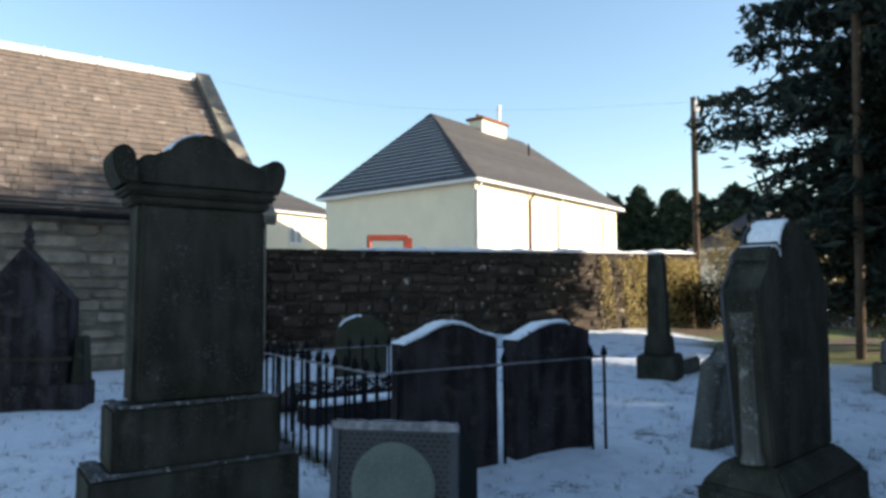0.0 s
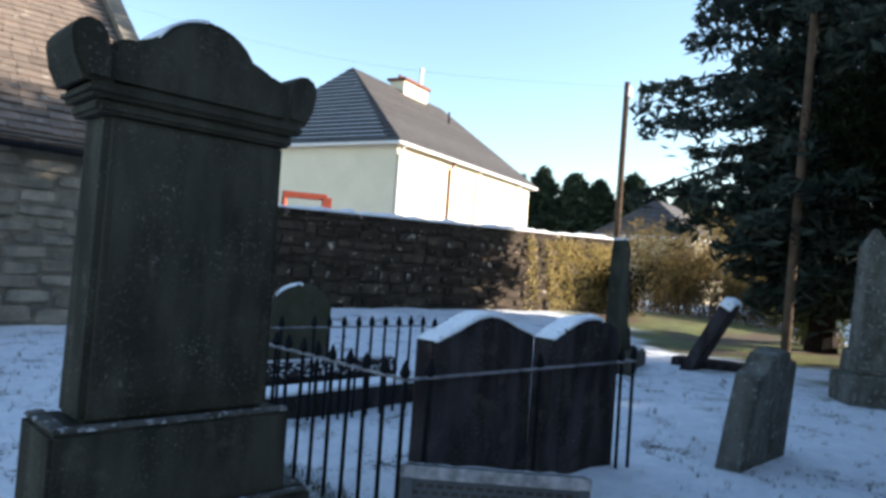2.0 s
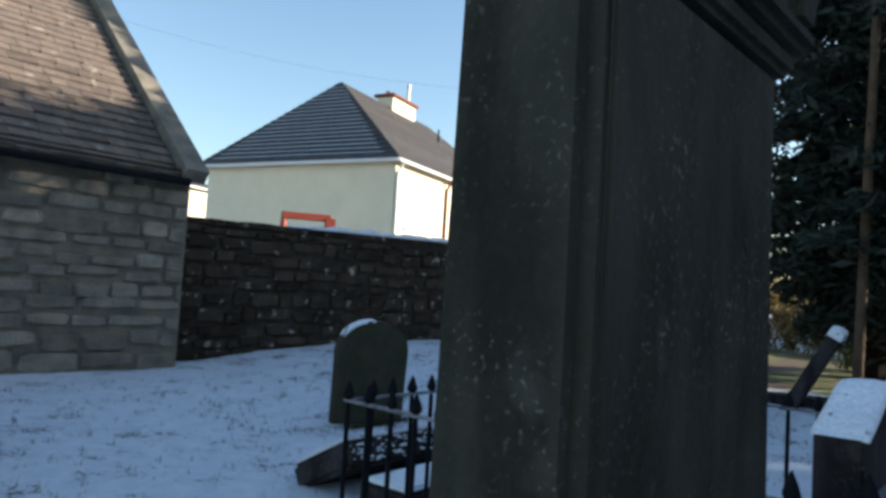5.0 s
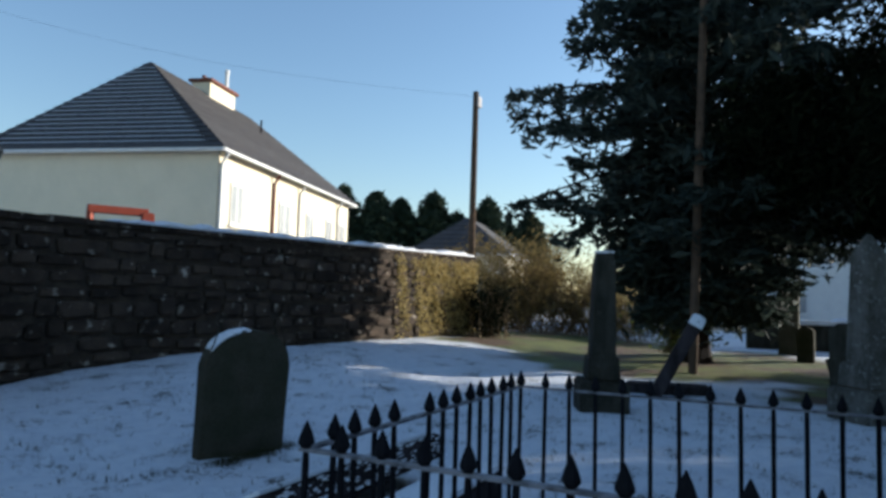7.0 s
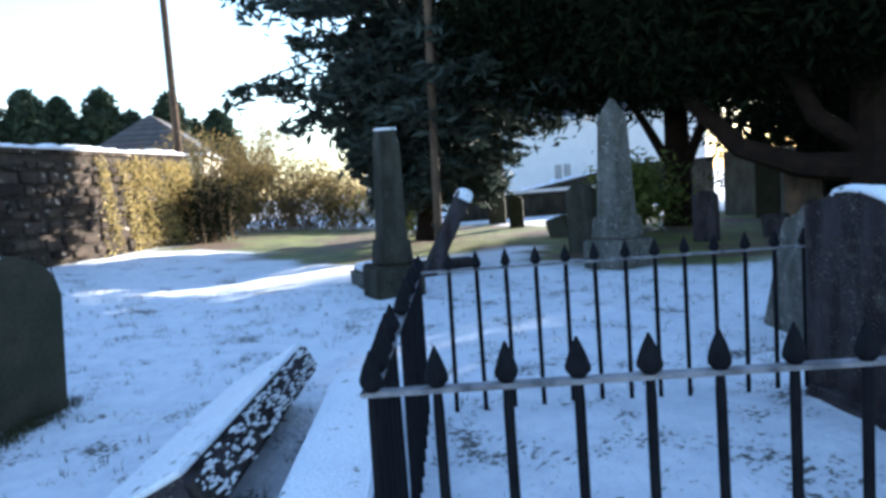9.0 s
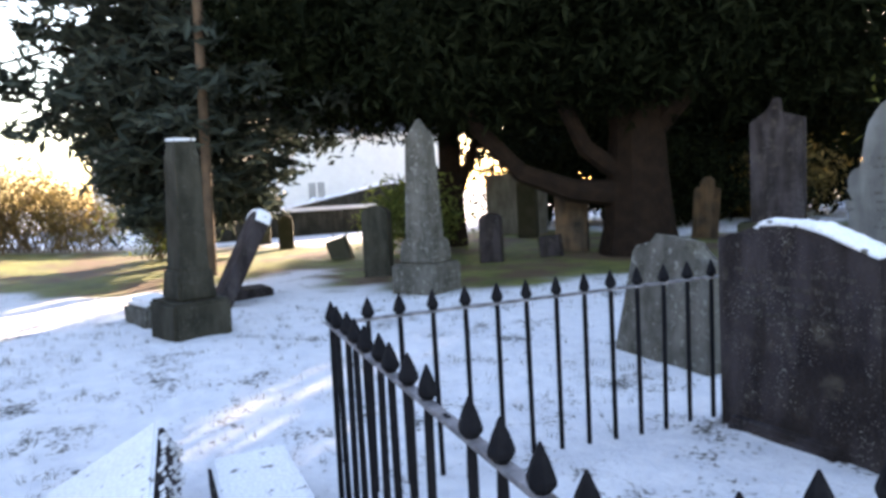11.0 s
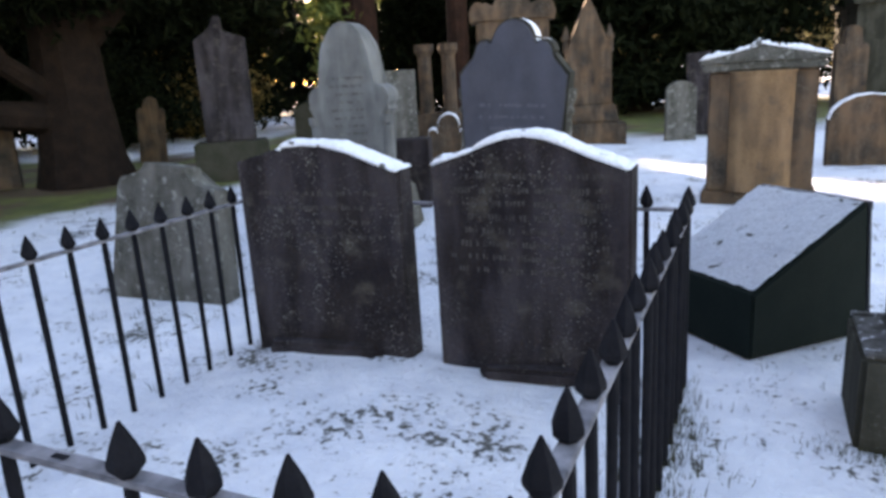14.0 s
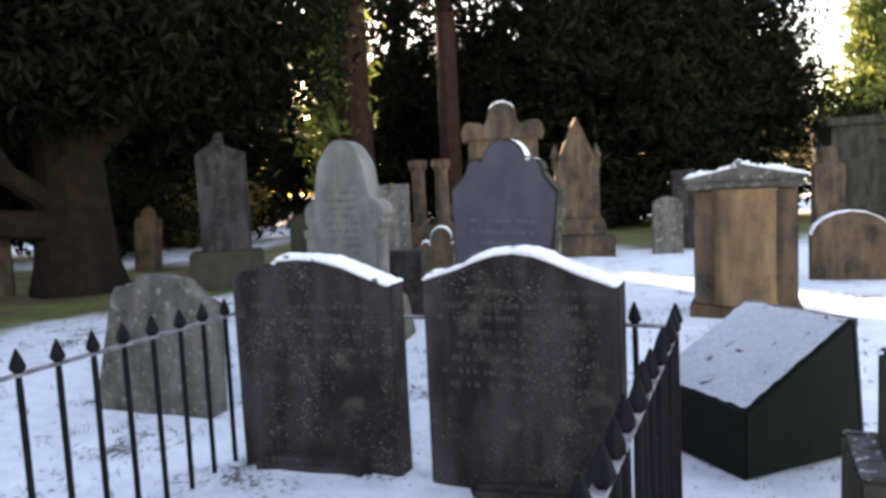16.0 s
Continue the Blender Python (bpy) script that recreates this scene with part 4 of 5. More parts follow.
for sx in (-1, 1):
    bm = prism(bmesh.new(), [(sx * 0.40, 2.22), (sx * 0.52, 2.22), (sx * 0.56, 2.3), (sx * 0.575, 2.38)] + [(sx * 0.505 + sx * 0.07 * math.cos(a), 2.40 + 0.07 * math.sin(a)) for a in (0.2, 0.8, 1.4, 2.0, 2.7)] + [(sx * 0.42, 2.33)], -0.2, 0.2, 0.02)
    part("acroterion", bm, GREY_STONE, mon, "rounded corner ornament")
snow_on(arc(0, 2.38, 0.25, 0.22, 165, 15, 12), -0.16, 0.16, 0.012, mon, 0.05, 0.5)
for x0, x1, y0, y1, z in ((-0.66, 0.66, -0.26, -0.225, 0.405), (-0.66, -0.55, -0.22, 0.26, 0.405), (-0.53, 0.53, -0.21, -0.17, 0.805), (-0.53, -0.46, -0.16, 0.2, 0.805), (0.55, 0.66, -0.2, 0.26, 0.405), (-0.5, 0.6, 0.225, 0.262, 0.405)):
    part("ledge_snow", roughen(new_box(x0, x1, y0, y1, z - 0.01, z + 0.01, bevel=0.004), 0.006, 20), FROSTED_STONE, mon, "frost on the ledge")

# dark gothic memorial before the church
g = thing("memorial", -1.95, 3.7, 0, -24, "dark gabled gothic memorial with a finial", "memorial")
part("base_step", new_box(-0.8, 0.8, -0.35, 0.35, -0.1, 0.32, bevel=0.02), DARK_STONE, g)
part("body", prism(bmesh.new(), [(-0.6, 0.3), (0.6, 0.3), (0.6, 1.45), (0.0, 2.15), (-0.6, 1.45)], -0.22, 0.22, 0.02), DARK_STONE, g)
part("string_course", new_box(-0.66, 0.66, -0.25, 0.25, 0.62, 0.68, bevel=0.01), GREY_STONE, g)
part("finial", lathe(bmesh.new(), [(0.06, 2.05), (0.05, 2.2), (0.09, 2.25), (0.05, 2.3), (0.07, 2.36), (0.01, 2.48)], 8), DARK_STONE, g)
for sx in (-1, 1):
    part("buttress", new_box(sx * 0.72 - 0.08, sx * 0.72 + 0.08, -0.2, 0.2, 0.3, 0.95, bevel=0.02, taper=0.03), GREY_STONE, g)


# interpretation panel: a sloping cabinet
lec = thing("display_cabinet", -0.29, -3.505, 0, 45, "sloping dark green metal cabinet with a snow-covered top", "display cabinet")
hw = 0.385
prof = [(-0.46, 0.0), (0.38, 0.0), (0.38, 0.36), (-0.385, 0.76)]
bm = bmesh.new()
prism(bm, prof, -hw, hw, 0.012)
part("body", bm, PANEL_GREEN, lec)
sl = math.atan2(0.76 - 0.36, -0.765)
bm = bmesh.new()
gn = 22
rows = []
for i in range(gn + 1):
    s = 0.02 + 0.96 * i / gn
    rows.append([bm.verts.new((0.38 - 0.765 * s, -hw + 0.02 + (2 * hw - 0.04) * j / gn, 0.372 + 0.40 * s + 0.012 * noise.noise(Vector((i * 0.6, j * 0.6, 2))))) for j in range(gn + 1)])
for a, b in zip(rows, rows[1:]):
    for j in range(gn):
        bm.faces.new((a[j], a[j + 1], b[j + 1], b[j]))
bmesh.ops.solidify(bm, geom=bm.faces[:], thickness=0.012)
part("snow_sheet", bm, SNOW, lec, "patchy snow on the sloping lid")
bx = lambda z: -0.46 + 0.075 * z / 0.76
back_rz = math.degrees(math.atan2(0.075, 0.76))
bk = part("back_frame", new_box(-hw, hw, -0.012, 0.0, 0.03, 0.76, bevel=0.004), PANEL_BLUE, lec, "grey-blue perforated back panel")
bk.matrix_local = pose(-0.466, 0, 0, 0, 0, -90) @ pose(0, 0, 0, -back_rz, 0, 0)
for sx in (-1, 1):
    part("edge_strip", new_box(sx * (hw - 0.03) - 0.025, sx * (hw - 0.03) + 0.025, -0.028, -0.013, 0.03, 0.75, bevel=0.004), PANEL_BLUE, bk)
part("edge_strip", new_box(-hw, hw, -0.03, -0.013, 0.715, 0.765, bevel=0.004), FROST, bk)
bm = bmesh.new()
for i in range(17):
    for j in range(22):
        x, z = -0.32 + i * 0.04 + (j % 2) * 0.02, 0.10 + j * 0.028
        if math.hypot(x, z - 0.40) > 0.255 and abs(x) < 0.335:
            box(bm, x - 0.013, x + 0.013, -0.0155, -0.0135, z - 0.007, z + 0.007)
part("slotted_mesh", bm, DOOR_DARK, bk, "rows of dark slots", kind="stuff")
bm = lathe(bmesh.new(), [(0.25, 0.0), (0.25, 0.012), (0.23, 0.016)], 40)
bmesh.ops.transform(bm, matrix=Matrix(((1, 0, 0, 0), (0, 0, -1, -0.013), (0, 1, 0, 0.40), (0, 0, 0, 1))), verts=bm.verts[:])
part("disc", bm, DISC, bk, "pale round plate")


# obelisks
def obelisk(x, y, rz, base, mid, h, w0, w1, mat, label, rx=0, ry=0, flat=False):
    t = thing("obelisk", x, y, ground_at(x, y), rz, label, "obelisk", "obelisks", rx, ry)
    part("base_block", roughen(new_box(-base, base, -base, base, -0.15, 0.42, bevel=0.03), 0.008, 4, x), mat, t)
    part("plinth", roughen(new_box(-mid, mid, -mid, mid, 0.42, 0.78, bevel=0.03, taper=0.03), 0.006, 4, x), mat, t)
    bm = bmesh.new()
    box(bm, -w0, w0, -w0, w0, 0.78, h - 0.28, taper=w0 - w1)
    part("shaft", bm, mat, t)
    bm = bmesh.new()
    box(bm, -w1, w1, -w1, w1, h - 0.28, h - (0.1 if flat else 0), taper=0.03 if flat else w1 * 0.88)
    part("cap", bm, mat, t)
    return t


ob = obelisk(7.63, 0.69, 25, 0.34, 0.235, 2.32, 0.17, 0.14, GREY_STONE, "grey stone pillar monument on a stepped base, tilting", ry=-3, flat=True)
part("snow_cap", roughen(new_box(-0.13, 0.13, -0.13, 0.13, 2.215, 2.25, bevel=0.012), 0.008, 9), SNOW, ob)
obelisk(9.05, -2.72, 38, 0.39, 0.30, 2.58, 0.21, 0.155, LICHEN_STONE, "grey granite obelisk on a square base under the trees")
# leaning slab with a dark shadowed face
headstone("headstone", 9.6, 0.3, 8, "thin headstone leaning far over with snow on its edge", [(-0.3, 1.36)] + arc(0, 1.36, 0.3, 0.14, 175, 5, 8) + [(0.3, 1.36)], 0.6, 0.2, DARK_STONE, 0.06, ry=0, rx=28)
lm = thing("fallen_stone", 8.85, 1.15, 0, 20, "fallen stone block half under snow beside the pillar", "stone")
part("block", roughen(new_box(-0.45, 0.45, -0.25, 0.25, -0.1, 0.26, bevel=0.05), 0.06, 3), LICHEN_STONE, lm)
part("snow_cap", roughen(new_box(-0.4, 0.4, -0.2, 0.2, 0.2, 0.32, bevel=0.04), 0.05, 3), SNOW, lm)
fl = thing("ledger_slab", 10.3, 0.2, 0, -80, "low flat stone lying in the snow by the leaning headstone", "stone")
part("block", roughen(new_box(-0.7, 0.7, -0.3, 0.3, -0.1, 0.14, bevel=0.03), 0.02, 4), DARK_STONE, fl)

# toppled slabs outside the front railing
tb = thing("toppled_slab", 1.85, 1.22, 0.1, 1, "toppled thick stone slab tilted on its edge, speckled with snow", "gravestone", rx=62)
part("slab", roughen(new_box(-1.2, 1.0, -0.1, 0.1, -0.15, 0.5, bevel=0.03), 0.025, 4), DARK_STONE, tb)
part("snow_sheet", roughen(new_box(-1.17, 0.97, 0.098, 0.125, -0.1, 0.49, bevel=0.012), 0.012, 6), SNOW, tb)
bm = bmesh.new()
for k in range(260):
    x, y = random.Random(k).uniform(-1.15, 0.95), random.Random(k + 99).uniform(-0.08, 0.09)
    q = random.Random(k + 7).uniform(0.004, 0.014)
    box(bm, x - q, x + q * 1.3, y - q * 0.5, y + q * 0.5, 0.49, 0.512)
part("snow_specks", roughen(bm, 0.012, 9), SNOW, tb, kind="stuff")
sb = thing("ledger_slab", 1.95, 0.4, 0, 3, "flat grave slab covered with snow beside the railing", "gravestone")
part("slab", roughen(new_box(-1.3, 0.8, -0.2, 0.2, -0.1, 0.2, bevel=0.02), 0.01, 4), DARK_STONE, sb)
part("snow_cap", roughen(new_box(-1.29, 0.79, -0.19, 0.19, 0.19, 0.235, bevel=0.015), 0.01, 6), SNOW, sb)

# stained pedestal monument with a pediment cap
pm = thing("pedestal_monument", -0.27, -7.75, 0, 0, "orange-stained sandstone pedestal monument with snowy pediment cap", "monument")
part("base_step", new_box(-0.58, 0.58, -0.33, 0.33, -0.1, 0.12, bevel=0.02), BROWN_STONE, pm)
part("body", new_box(-0.53, 0.53, -0.28, 0.28, 0.12, 1.42, bevel=0.02), BROWN_STONE, pm)
bm = lathe(bmesh.new(), [(0.34, 0.13), (0.32, 0.2), (0.32, 1.36), (0.34, 1.415)], 28, 0, 0)
bmesh.ops.transform(bm, matrix=Matrix(((1, 0, 0, 0), (0, 0.45, 0, 0.26), (0, 0, 1, 0), (0, 0, 0, 1))), verts=bm.verts[:])
part("front_panel", bm, ORANGE_STONE, pm, "orange-stained bowed central panel")
part("cornice", new_box(-0.6, 0.6, -0.34, 0.34, 1.42, 1.5, bevel=0.02), LICHEN_STONE, pm)
CAP = [(-0.62, 1.5), (0.62, 1.5), (0.62, 1.55), (0.0, 1.69), (-0.62, 1.55)]
part("pediment", prism(bmesh.new(), CAP, -0.34, 0.34, 0.015), LICHEN_STONE, pm)
snow_on([(-0.64, 1.55), (-0.3, 1.62), (0.0, 1.69), (0.3, 1.62), (0.64, 1.55)], -0.34, 0.34, 0.05, pm)

# blue-grey shouldered stone with the ornate one behind it
GT = [(-0.56, 1.72), (-0.5, 1.76), (-0.42, 1.86), (-0.38, 1.9)] + arc(-0.3, 1.9, 0.1, 0.12, 170, 20, 5) + arc(0, 1.98, 0.22, 0.22, 165, 15, 10) + arc(0.3, 1.9, 0.1, 0.12, 160, 10, 5) + [(0.38, 1.9), (0.42, 1.86), (0.5, 1.76), (0.56, 1.72)]
bg = thing("headstone", 1.68, -4.88, 0, 4, "blue-grey granite headstone with a lobed top on a chamfered base", "headstone", "headstones", 0, -3)
part("base_step", roughen(new_box(-0.54, 0.54, -0.3, 0.3, -0.12, 0.36, bevel=0.03), 0.012, 4), GREY_STONE, bg, "rough base block")
part("plinth", roughen(new_box(-0.525, 0.525, -0.285, 0.285, 0.355, 0.5, bevel=0.02, taper=0.11), 0.008, 4), GREY_STONE, bg, "sloping upper face of the base")
BG = [(px * 0.84, pz * 0.9) for px, pz in GT]
part("slab", roughen(prism(bmesh.new(), [(-0.4, 0.5), (0.4, 0.5)] + BG[::-1], -0.14, 0.09, 0.012), 0.006, 5), GREY_STONE, bg, "rough-dressed back")
part("face", prism(bmesh.new(), [(-0.38, 0.52), (0.38, 0.52)] + [(px * 0.96, pz - 0.02) for px, pz in BG[::-1]], 0.085, 0.125, 0.012), SLATE_STONE, bg, "polished blue-grey face")
for sx in (-1, 1):
    part("shaft_column", lathe(bmesh.new(), [(0.07, 0.52), (0.055, 0.58), (0.05, 1.2), (0.075, 1.24), (0.055, 1.28), (0.08, 1.34), (0.08, 1.42)], 10, sx * 0.43, -0.02), LICHEN_STONE, bg, "lichened corner column")
lettering(bg, -0.3, 0.3, 1.3, 8, 0.095, 0.127, PALE_LETTERS, 4, 0.03)
snow_on(BG, -0.13, 0.06, 0.006, bg, 0.2, 0.48)
orn = thing("headstone", 3.08, -9.2, 0, 20, "ornate sandstone headstone with a scrolled crest", "headstone", "headstones")
part("base_step", new_box(-0.7, 0.7, -0.3, 0.3, -0.1, 0.35, bevel=0.02), BROWN_STONE, orn)
part("slab", new_box(-0.52, 0.52, -0.17, 0.17, 0.35, 2.25, bevel=0.02), BROWN_STONE, orn)
part("crest", prism(bmesh.new(), [(-0.6, 2.25), (0.6, 2.25), (0.62, 2.34)] + arc(0.48, 2.42, 0.12, 0.12, -20, 140, 6) + [(0.26, 2.44)] + arc(0, 2.6, 0.22, 0.22, -20, 200, 10) + [(-0.26, 2.44)] + arc(-0.48, 2.42, 0.12, 0.12, 40, 200, 6) + [(-0.62, 2.34)], -0.18, 0.18, 0.03), BROWN_STONE, orn, "scrolled crest")
snow_on(arc(0, 2.6, 0.22, 0.22, 150, 30, 8), -0.15, 0.15, 0.02, orn)

sp = thing("monument", 3.1, -14.1, 0, 20, "tall gothic sandstone monument with pointed gable", "monument")
part("base_step", new_box(-0.72, 0.72, -0.5, 0.5, -0.1, 0.42, bevel=0.02), BROWN_STONE, sp)
part("plinth", new_box(-0.6, 0.6, -0.4, 0.4, 0.42, 0.8, bevel=0.04, taper=0.08), BROWN_STONE, sp)
part("body", prism(bmesh.new(), [(-0.46, 0.78), (0.46, 0.78), (0.46, 1.9), (0.38, 2.05), (0.12, 2.7), (0, 2.95), (-0.12, 2.7), (-0.38, 2.05), (-0.46, 1.9)], -0.25, 0.25, 0.03), BROWN_STONE, sp)
for sx in (-1, 1):
    part("pinnacle", lathe(bmesh.new(), [(0.09, 1.85), (0.08, 2.1), (0.11, 2.12), (0.01, 2.4)], 6, sx * 0.44), BROWN_STONE, sp)

dt = thing("monument", 8.3, -8.95, 0, 36, "tall dark slab monument with a broken finial under the yew", "monument")
part("base_step", new_box(-0.62, 0.62, -0.35, 0.35, -0.1, 0.65, bevel=0.03), MOSS_STONE, dt)
part("slab", prism(bmesh.new(), [(-0.42, 0.65), (0.42, 0.65), (0.42, 2.35), (0.3, 2.45), (0.12, 2.55), (0.05, 2.75), (-0.04, 2.75), (-0.05, 2.5), (-0.42, 2.4)], -0.2, 0.2, 0.02), DARK_STONE, dt)


# smaller stones under and beyond the trees
def simple_stone(x, y, rz, w, h, d, mat, label, style="round", rx=0, ry=0, snow=0.0, name="headstone"):
    half = w / 2
    tops = {"round": [(-half, h - half * 0.6)] + arc(0, h - half * 0.7, half, half * 0.7, 175, 5, 8) + [(half, h - half * 0.6)],
            "flat": [(-half, h), (half, h)],
            "scroll": [(-half, h * 0.72)] + arc(-half * 0.75, h * 0.76, half * 0.25, h * 0.07, 180, 20, 4) + arc(0, h - half * 0.5, half * 0.5, half * 0.5, 170, 10, 7) + arc(half * 0.75, h * 0.76, half * 0.25, h * 0.07, 160, 0, 4) + [(half, h * 0.72)]}
    return headstone(name, x, y, rz, label, tops[style], w, d, mat, snow, rx, ry, group="small stones", bevel=0.015, rough=0.012)


simple_stone(3.45, -7.6, 20, 0.55, 1.1, 0.2, BROWN_STONE, "small orange sandstone headstone with scrolled shoulders", "scroll", snow=0.012)
simple_stone(3.79, -6.92, 18, 0.68, 0.84, 0.4, DARK_STONE, "low dark block headstone behind the railed plot", "flat")
simple_stone(-1.65, -10.7, 8, 1.05, 1.0, 0.18, BROWN_STONE, "round-topped brown headstone in sunlit snow", "round", snow=0.01)
simple_stone(1.25, -14.3, 15, 0.6, 1.2, 0.2, LICHEN_STONE, "lichened small round headstone", "round")
simple_stone(0.95, -15.6, 15, 0.5, 1.75, 0.2, DARK_STONE, "narrow dark headstone with a worn top", "flat", ry=3)
simple_stone(-1.9, -16.5, 10, 0.6, 2.1, 0.35, BROWN_STONE, "brown pillar headstone with a rounded head", "scroll")
simple_stone(23.0, -1.66, 80, 0.6, 2.4, 0.3, MOSS_STONE, "tall mossy upright stone on the lawn", "flat")
simple_stone(20.2, -2.1, 80, 0.45, 1.0, 0.25, MOSS_STONE, "small mossy stone on the lawn", "round")
simple_stone(11.4, -2.6, 60, 0.5, 1.3, 0.3, GREY_STONE, "grey upright stone under the trees", "round")
simple_stone(12.0, -5.15, 50, 0.45, 1.0, 0.25, DARK_STONE, "dark round stone on the lit turf", "round")
simple_stone(11.9, -6.5, 50, 0.45, 0.45, 0.3, DARK_STONE, "low dark stone under the yew", "flat", ry=6)
simple_stone(15.5, -2.8, 60, 0.5, 0.5, 0.25, MOSS_STONE, "low tilted mossy stone", "flat", ry=18)
simple_stone(17.0, -8.6, 50, 0.55, 1.6, 0.3, MOSS_STONE, "mossy pillar stone beyond the yew", "flat")
simple_stone(18.9, -9.2, 55, 1.9, 1.9, 0.4, PALE_STONE, "wide pale monument beyond the yew", "flat")
simple_stone(12.4, -7.3, 50, 0.7, 1.5, 0.3, BROWN_STONE, "brown slab close to the yew", "flat")
simple_stone(12.6, -11.1, 45, 0.6, 1.5, 0.3, BROWN_STONE, "sunlit brown stone seen past the yew trunk", "scroll", ry=-4)
simple_stone(6.3, -10.4, 30, 0.9, 1.4, 0.3, BROWN_STONE, "brown sandstone headstone in shade", "round")
simple_stone(5.3, -9.6, 30, 0.7, 1.7, 0.25, LICHEN_STONE, "pale headstone behind the granite trefoil", "flat")
simple_stone(8.8, -12.2, 30, 0.8, 1.2, 0.3, MOSS_STONE, "mossy headstone in deep shade", "round")
tw = thing("monument", 5.2, -11.1, 0, 20, "monument of two short columns on a block", "monument")
part("base_block", new_box(-0.42, 0.42, -0.3, 0.3, -0.1, 0.9, bevel=0.03), BROWN_STONE, tw)
for sx in (-1, 1):
    part("column", lathe(bmesh.new(), [(0.16, 0.9), (0.13, 1.0), (0.12, 1.9), (0.18, 2.0), (0.18, 2.12)], 10, sx * 0.22), BROWN_STONE, tw)
# low walls and a table tomb out in the light
lw = thing("low_wall", 26.2, -3.4, 0, -82, "low stone wall with a snow-covered top", "wall", "low walls")
part("body", roughen(new_box(-3.2, 3.2, -0.25, 0.25, -0.1, 0.95, bevel=0.02), 0.02, 2), GREY_STONE, lw)
part("snow_cap", roughen(new_box(-3.2, 3.2, -0.28, 0.28, 0.94, 1.08, bevel=0.03), 0.02, 2), SNOW, lw)
lw = thing("low_wall", 31.0, -6.5, 0, -70, "sloping stone wall with a snow-covered top", "wall", "low walls")
part("body", prism(bmesh.new(), [(-4, -0.1), (7, -0.1), (7, 2.0), (2, 1.9), (-4, 0.9)], -0.25, 0.25, 0.02), GREY_STONE, lw)
snow_on([(-4, 0.9), (2, 1.9), (7, 2.0)], -0.27, 0.27, 0.12, lw)
# small mausoleum in the far corner
ms = thing("mausoleum", -4.6, -25.0, 0, 4, "small flat-roofed stone mausoleum with a dark doorway", "mausoleum")
for a, b in ((-2.0, -0.75), (0.75, 2.0)):
    part("wall_panel", new_box(a, b, 0.6, 1.0, -0.1, 2.9, bevel=0.02), GREY_STONE, ms)
part("lintel", new_box(-0.75, 0.75, 0.62, 1.0, 2.4, 2.9), GREY_STONE, ms)
part("side_wall", new_box(1.6, 2.0, -2.5, 0.6, -0.1, 2.9), GREY_STONE, ms)
part("side_wall", new_box(-2.0, -1.6, -2.5, 0.6, -0.1, 2.9), GREY_STONE, ms)
part("back_wall", new_box(-2.0, 2.0, -2.9, -2.5, -0.1, 2.9), GREY_STONE, ms)
part("roof", new_box(-2.15, 2.15, -3.0, 1.15, 2.9, 3.15, bevel=0.03), GREY_STONE, ms)
part("door", new_box(-0.74, 0.74, 0.66, 0.74, -0.05, 2.4), DOOR_DARK, ms, "dark boarded door")

# grass blades standing through the snow
rng = np.random.default_rng(9)
gv, gf = [], []
for i in range(4200):
    x, y = rng.uniform(-4.5, 9.0), rng.uniform(-8.0, 7.0)
    if i % 2 == 0:
        base = ((0.05, rng.uniform(-2.6, 0)), (rng.uniform(0.2, 2.4), -2.38), (rng.uniform(-2.1, -0.6), -2.12), (rng.uniform(2.3, 3.3), 2.75), (rng.uniform(-0.1, 0.3), rng.uniform(-2.5, 0.0)))[i % 5]
        x, y = base[0] + rng.normal() * 0.06, base[1] + rng.normal() * 0.06
    z = ground_at(x, y) - 0.03
    for k in range(5):
        a, h, ln = rng.uniform(0, math.tau), rng.uniform(0.005, 0.055), rng.uniform(0.01, 0.05)
        bx_, by_ = x + rng.normal() * 0.02, y + rng.normal() * 0.02
        n0 = len(gv)
        gv += [(bx_ - 0.003 * math.sin(a), by_ + 0.003 * math.cos(a), z), (bx_ + 0.003 * math.sin(a), by_ - 0.003 * math.cos(a), z), (bx_ + ln * math.cos(a), by_ + ln * math.sin(a), z + h + 0.03)]
        gf.append((n0, n0 + 1, n0 + 2))
tagged(raw_part("grass", gv, gf, GRASS, None, kind="stuff"), "dry grass blades poking through thin snow", "grass")


# ---- pieces of the walls and roof ----
def stone_meshes(mat, count, seed):
    out = []
    for k in range(count):
        r = random.Random(seed + k)
        bm = bmesh.new()
        o = [(-0.5 + r.uniform(0, 0.08), -0.5 + r.uniform(0, 0.12)), (0.5 - r.uniform(0, 0.08), -0.5 + r.uniform(0, 0.12)), (0.5 - r.uniform(0, 0.08), 0.5 - r.uniform(0, 0.12)), (-0.5 + r.uniform(0, 0.08), 0.5 - r.uniform(0, 0.12))]
        oct_ = []
        for i, (x, z) in enumerate(o):
            nx, nz = o[(i + 1) % 4]
            px, pz = o[i - 1]
            q = r.uniform(0.10, 0.2)
            oct_ += [(x + (px - x) * q, z + (pz - z) * q), (x + (nx - x) * q, z + (nz - z) * q)]
        back = [bm.verts.new((x, 0.5, z)) for x, z in oct_]
        midr = [bm.verts.new((x, -0.28, z)) for x, z in oct_]
        face = [bm.verts.new((x * 0.86, -0.5 + r.uniform(-0.08, 0.08), z * 0.82)) for x, z in oct_]
        for a, b in ((back, midr), (midr, face)):
            for i in range(8):
                bm.faces.new((a[i], a[(i + 1) % 8], b[(i + 1) % 8], b[i]))
        bm.faces.new(face)
        me = bpy.data.meshes.new("stone")
        bmesh.ops.recalc_face_normals(bm, faces=bm.faces[:])
        bm.to_mesh(me)
        bm.free()
        me.materials.append(mat)
        out.append(me)
    return out


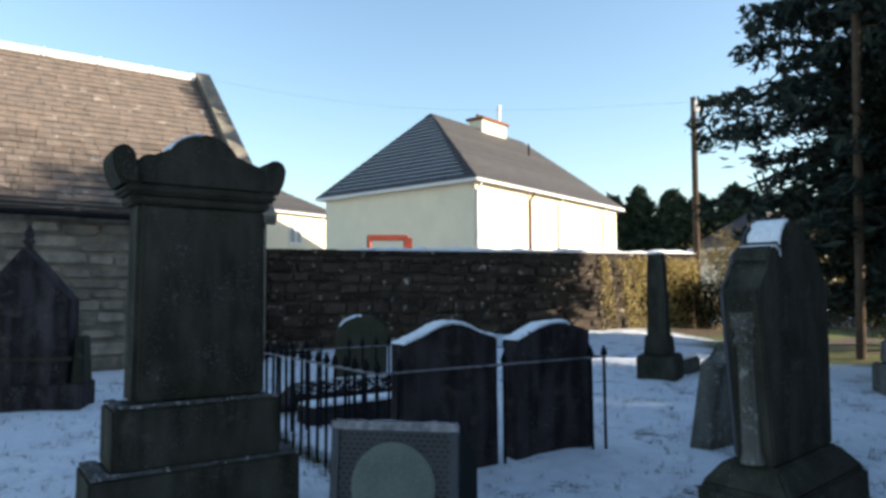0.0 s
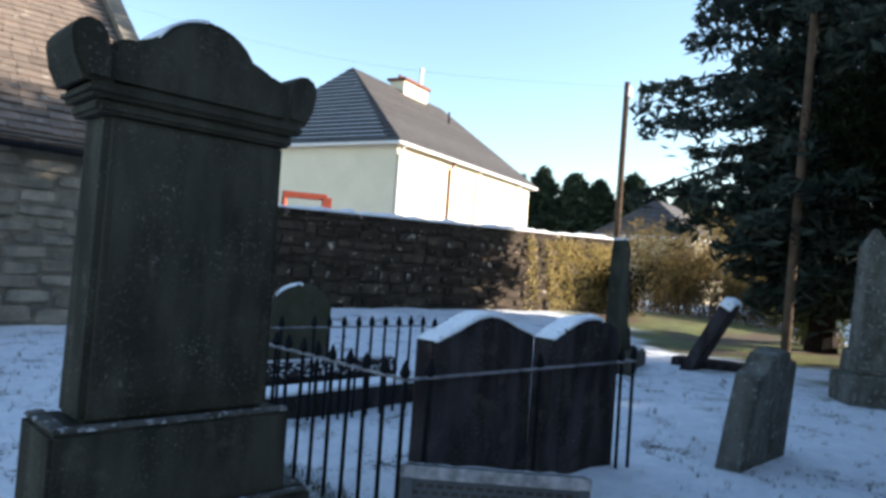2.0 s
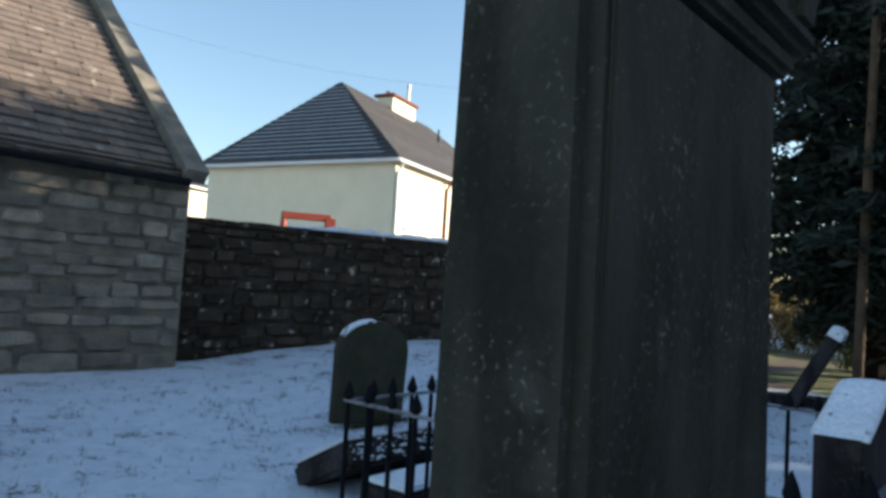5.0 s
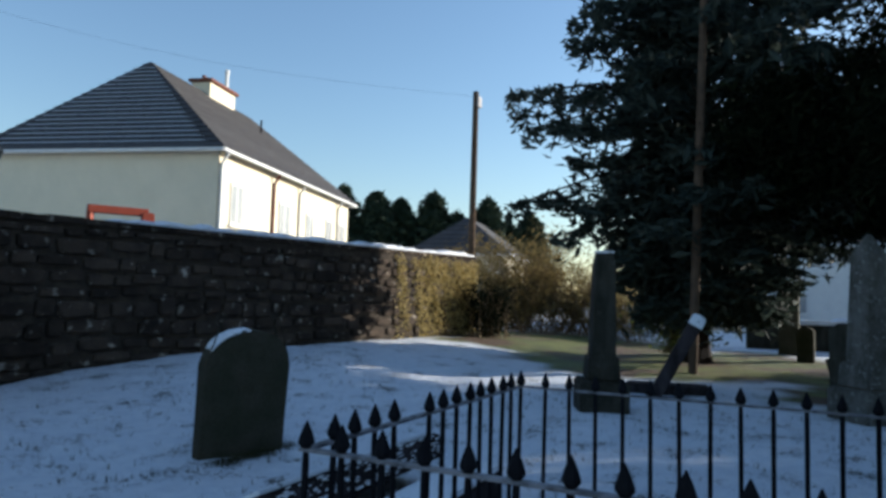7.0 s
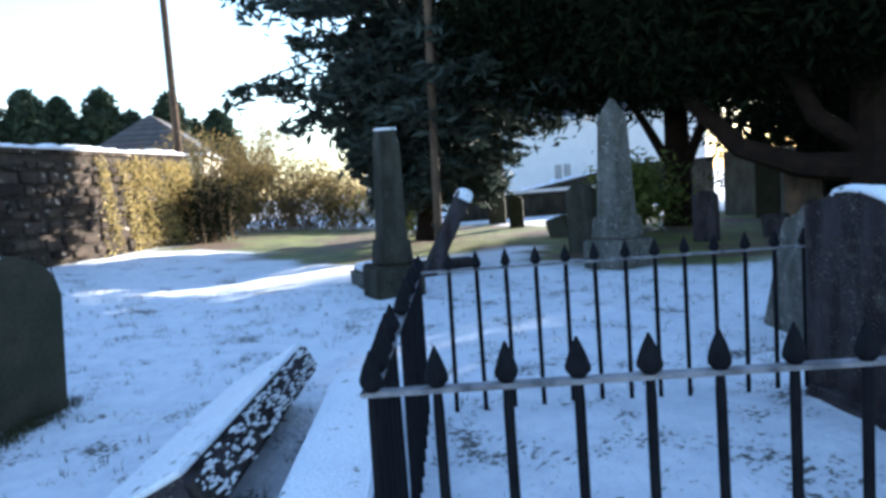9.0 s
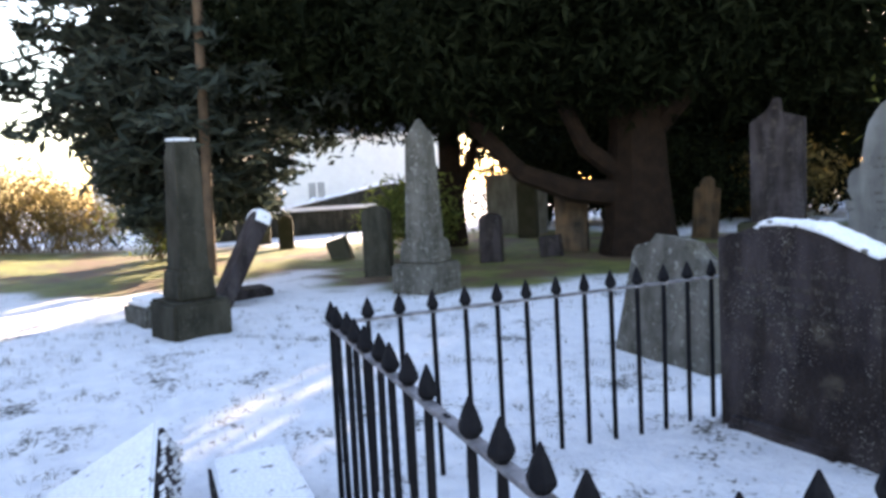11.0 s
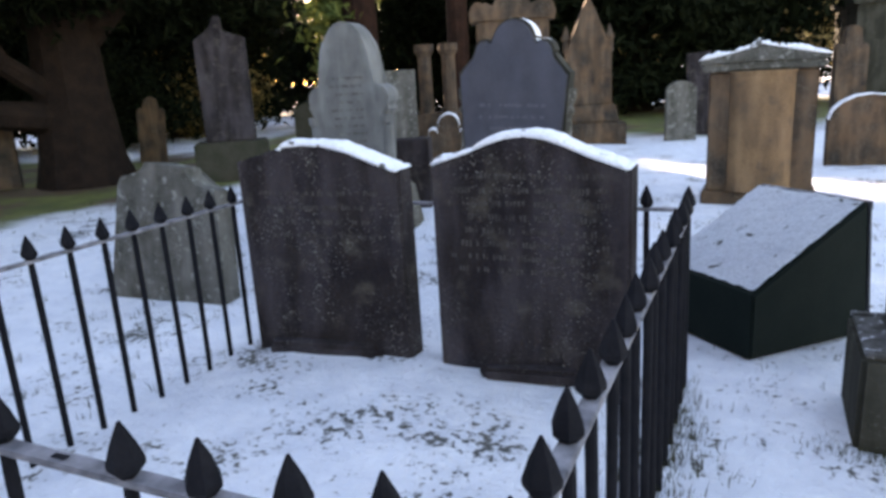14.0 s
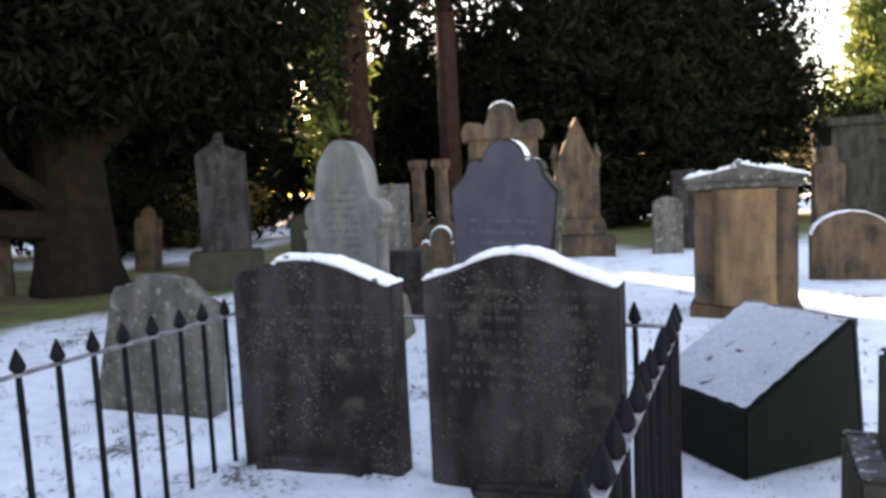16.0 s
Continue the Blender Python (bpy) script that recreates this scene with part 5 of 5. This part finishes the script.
def lay_stones(parent, x0, x1, z0, top, wmin, wmax, hmin, hmax, meshes, seed, y=0.0, depth=0.1):
    r = random.Random(seed)
    z = z0
    while z < top(x0) - 0.08:
        h = min(r.uniform(hmin, hmax), max(0.1, top(x0) - z))
        x = x0 - r.uniform(0, wmin)
        while x < x1 - 0.06:
            wd = r.uniform(wmin, wmax)
            a, b = max(x, x0), min(x + wd, x1)
            if b - a > 0.08:
                ob = new("stone", r.choice(meshes))
                ob.parent = parent
                hh = h * r.uniform(0.7, 1.12)
                ob.matrix_local = Matrix.Translation(((a + b) / 2, y + r.uniform(-0.012, 0.012), z + h / 2 + 0.05 * r.uniform(-1, 1))) @ Matrix.Diagonal((b - a - 0.02, depth, hh - 0.02, 1))
            x += wd
        z += h


lay_stones(wall, 0.0, wall_len, 0.0, lambda s: 2.5, 0.22, 0.95, 0.17, 0.42, stone_meshes(RUBBLE, 8, 100), 1)
lay_stones(church, -7.5, CX1 - 0.02, 0.0, lambda s: EAVE - 0.2, 0.4, 0.95, 0.2, 0.32, stone_meshes(CHURCH_STONE, 8, 200), 2, y=CY, depth=0.09)

sl_me = {}
roof_ob = next(o for o in church.children if o.name.startswith("roof") and "back" not in o.name)
r = random.Random(4)
sv, sf, nrow, made = [], [], 27, 0
for row in range(nrow):
    d0, d1 = slope * row / nrow, slope * (row + 1) / nrow
    x = CX0 + r.uniform(0, 0.3)
    while x < CX1 - 0.4:
        wd = r.uniform(0.26, 0.46)
        b = min(x + wd - 0.012, CX1 - 0.36)
        t0 = 0.035 + r.uniform(0, 0.015)
        e = r.uniform(-0.02, 0.02)
        q = [roof_pt(x, d0 + e, 0.012), roof_pt(b, d0 + e, 0.012), roof_pt(b, d1, 0.001), roof_pt(x, d1, 0.001), roof_pt(x, d0 + e, t0 + 0.012), roof_pt(b, d0 + e, t0 + 0.012), roof_pt(b, d1, 0.014), roof_pt(x, d1, 0.014)]
        fs = [(4, 5, 6, 7), (0, 1, 5, 4), (1, 2, 6, 5), (3, 0, 4, 7)]
        if made < 290 and x > -6.5 and row < 14:
            raw_part("slate", q, fs, SLATE, roof_ob)
            made += 1
        else:
            n0 = len(sv)
            sv += q
            sf += [tuple(n0 + k for k in f) for f in fs]
        x += wd
raw_part("slates", sv, sf, SLATE, roof_ob, kind="stuff")
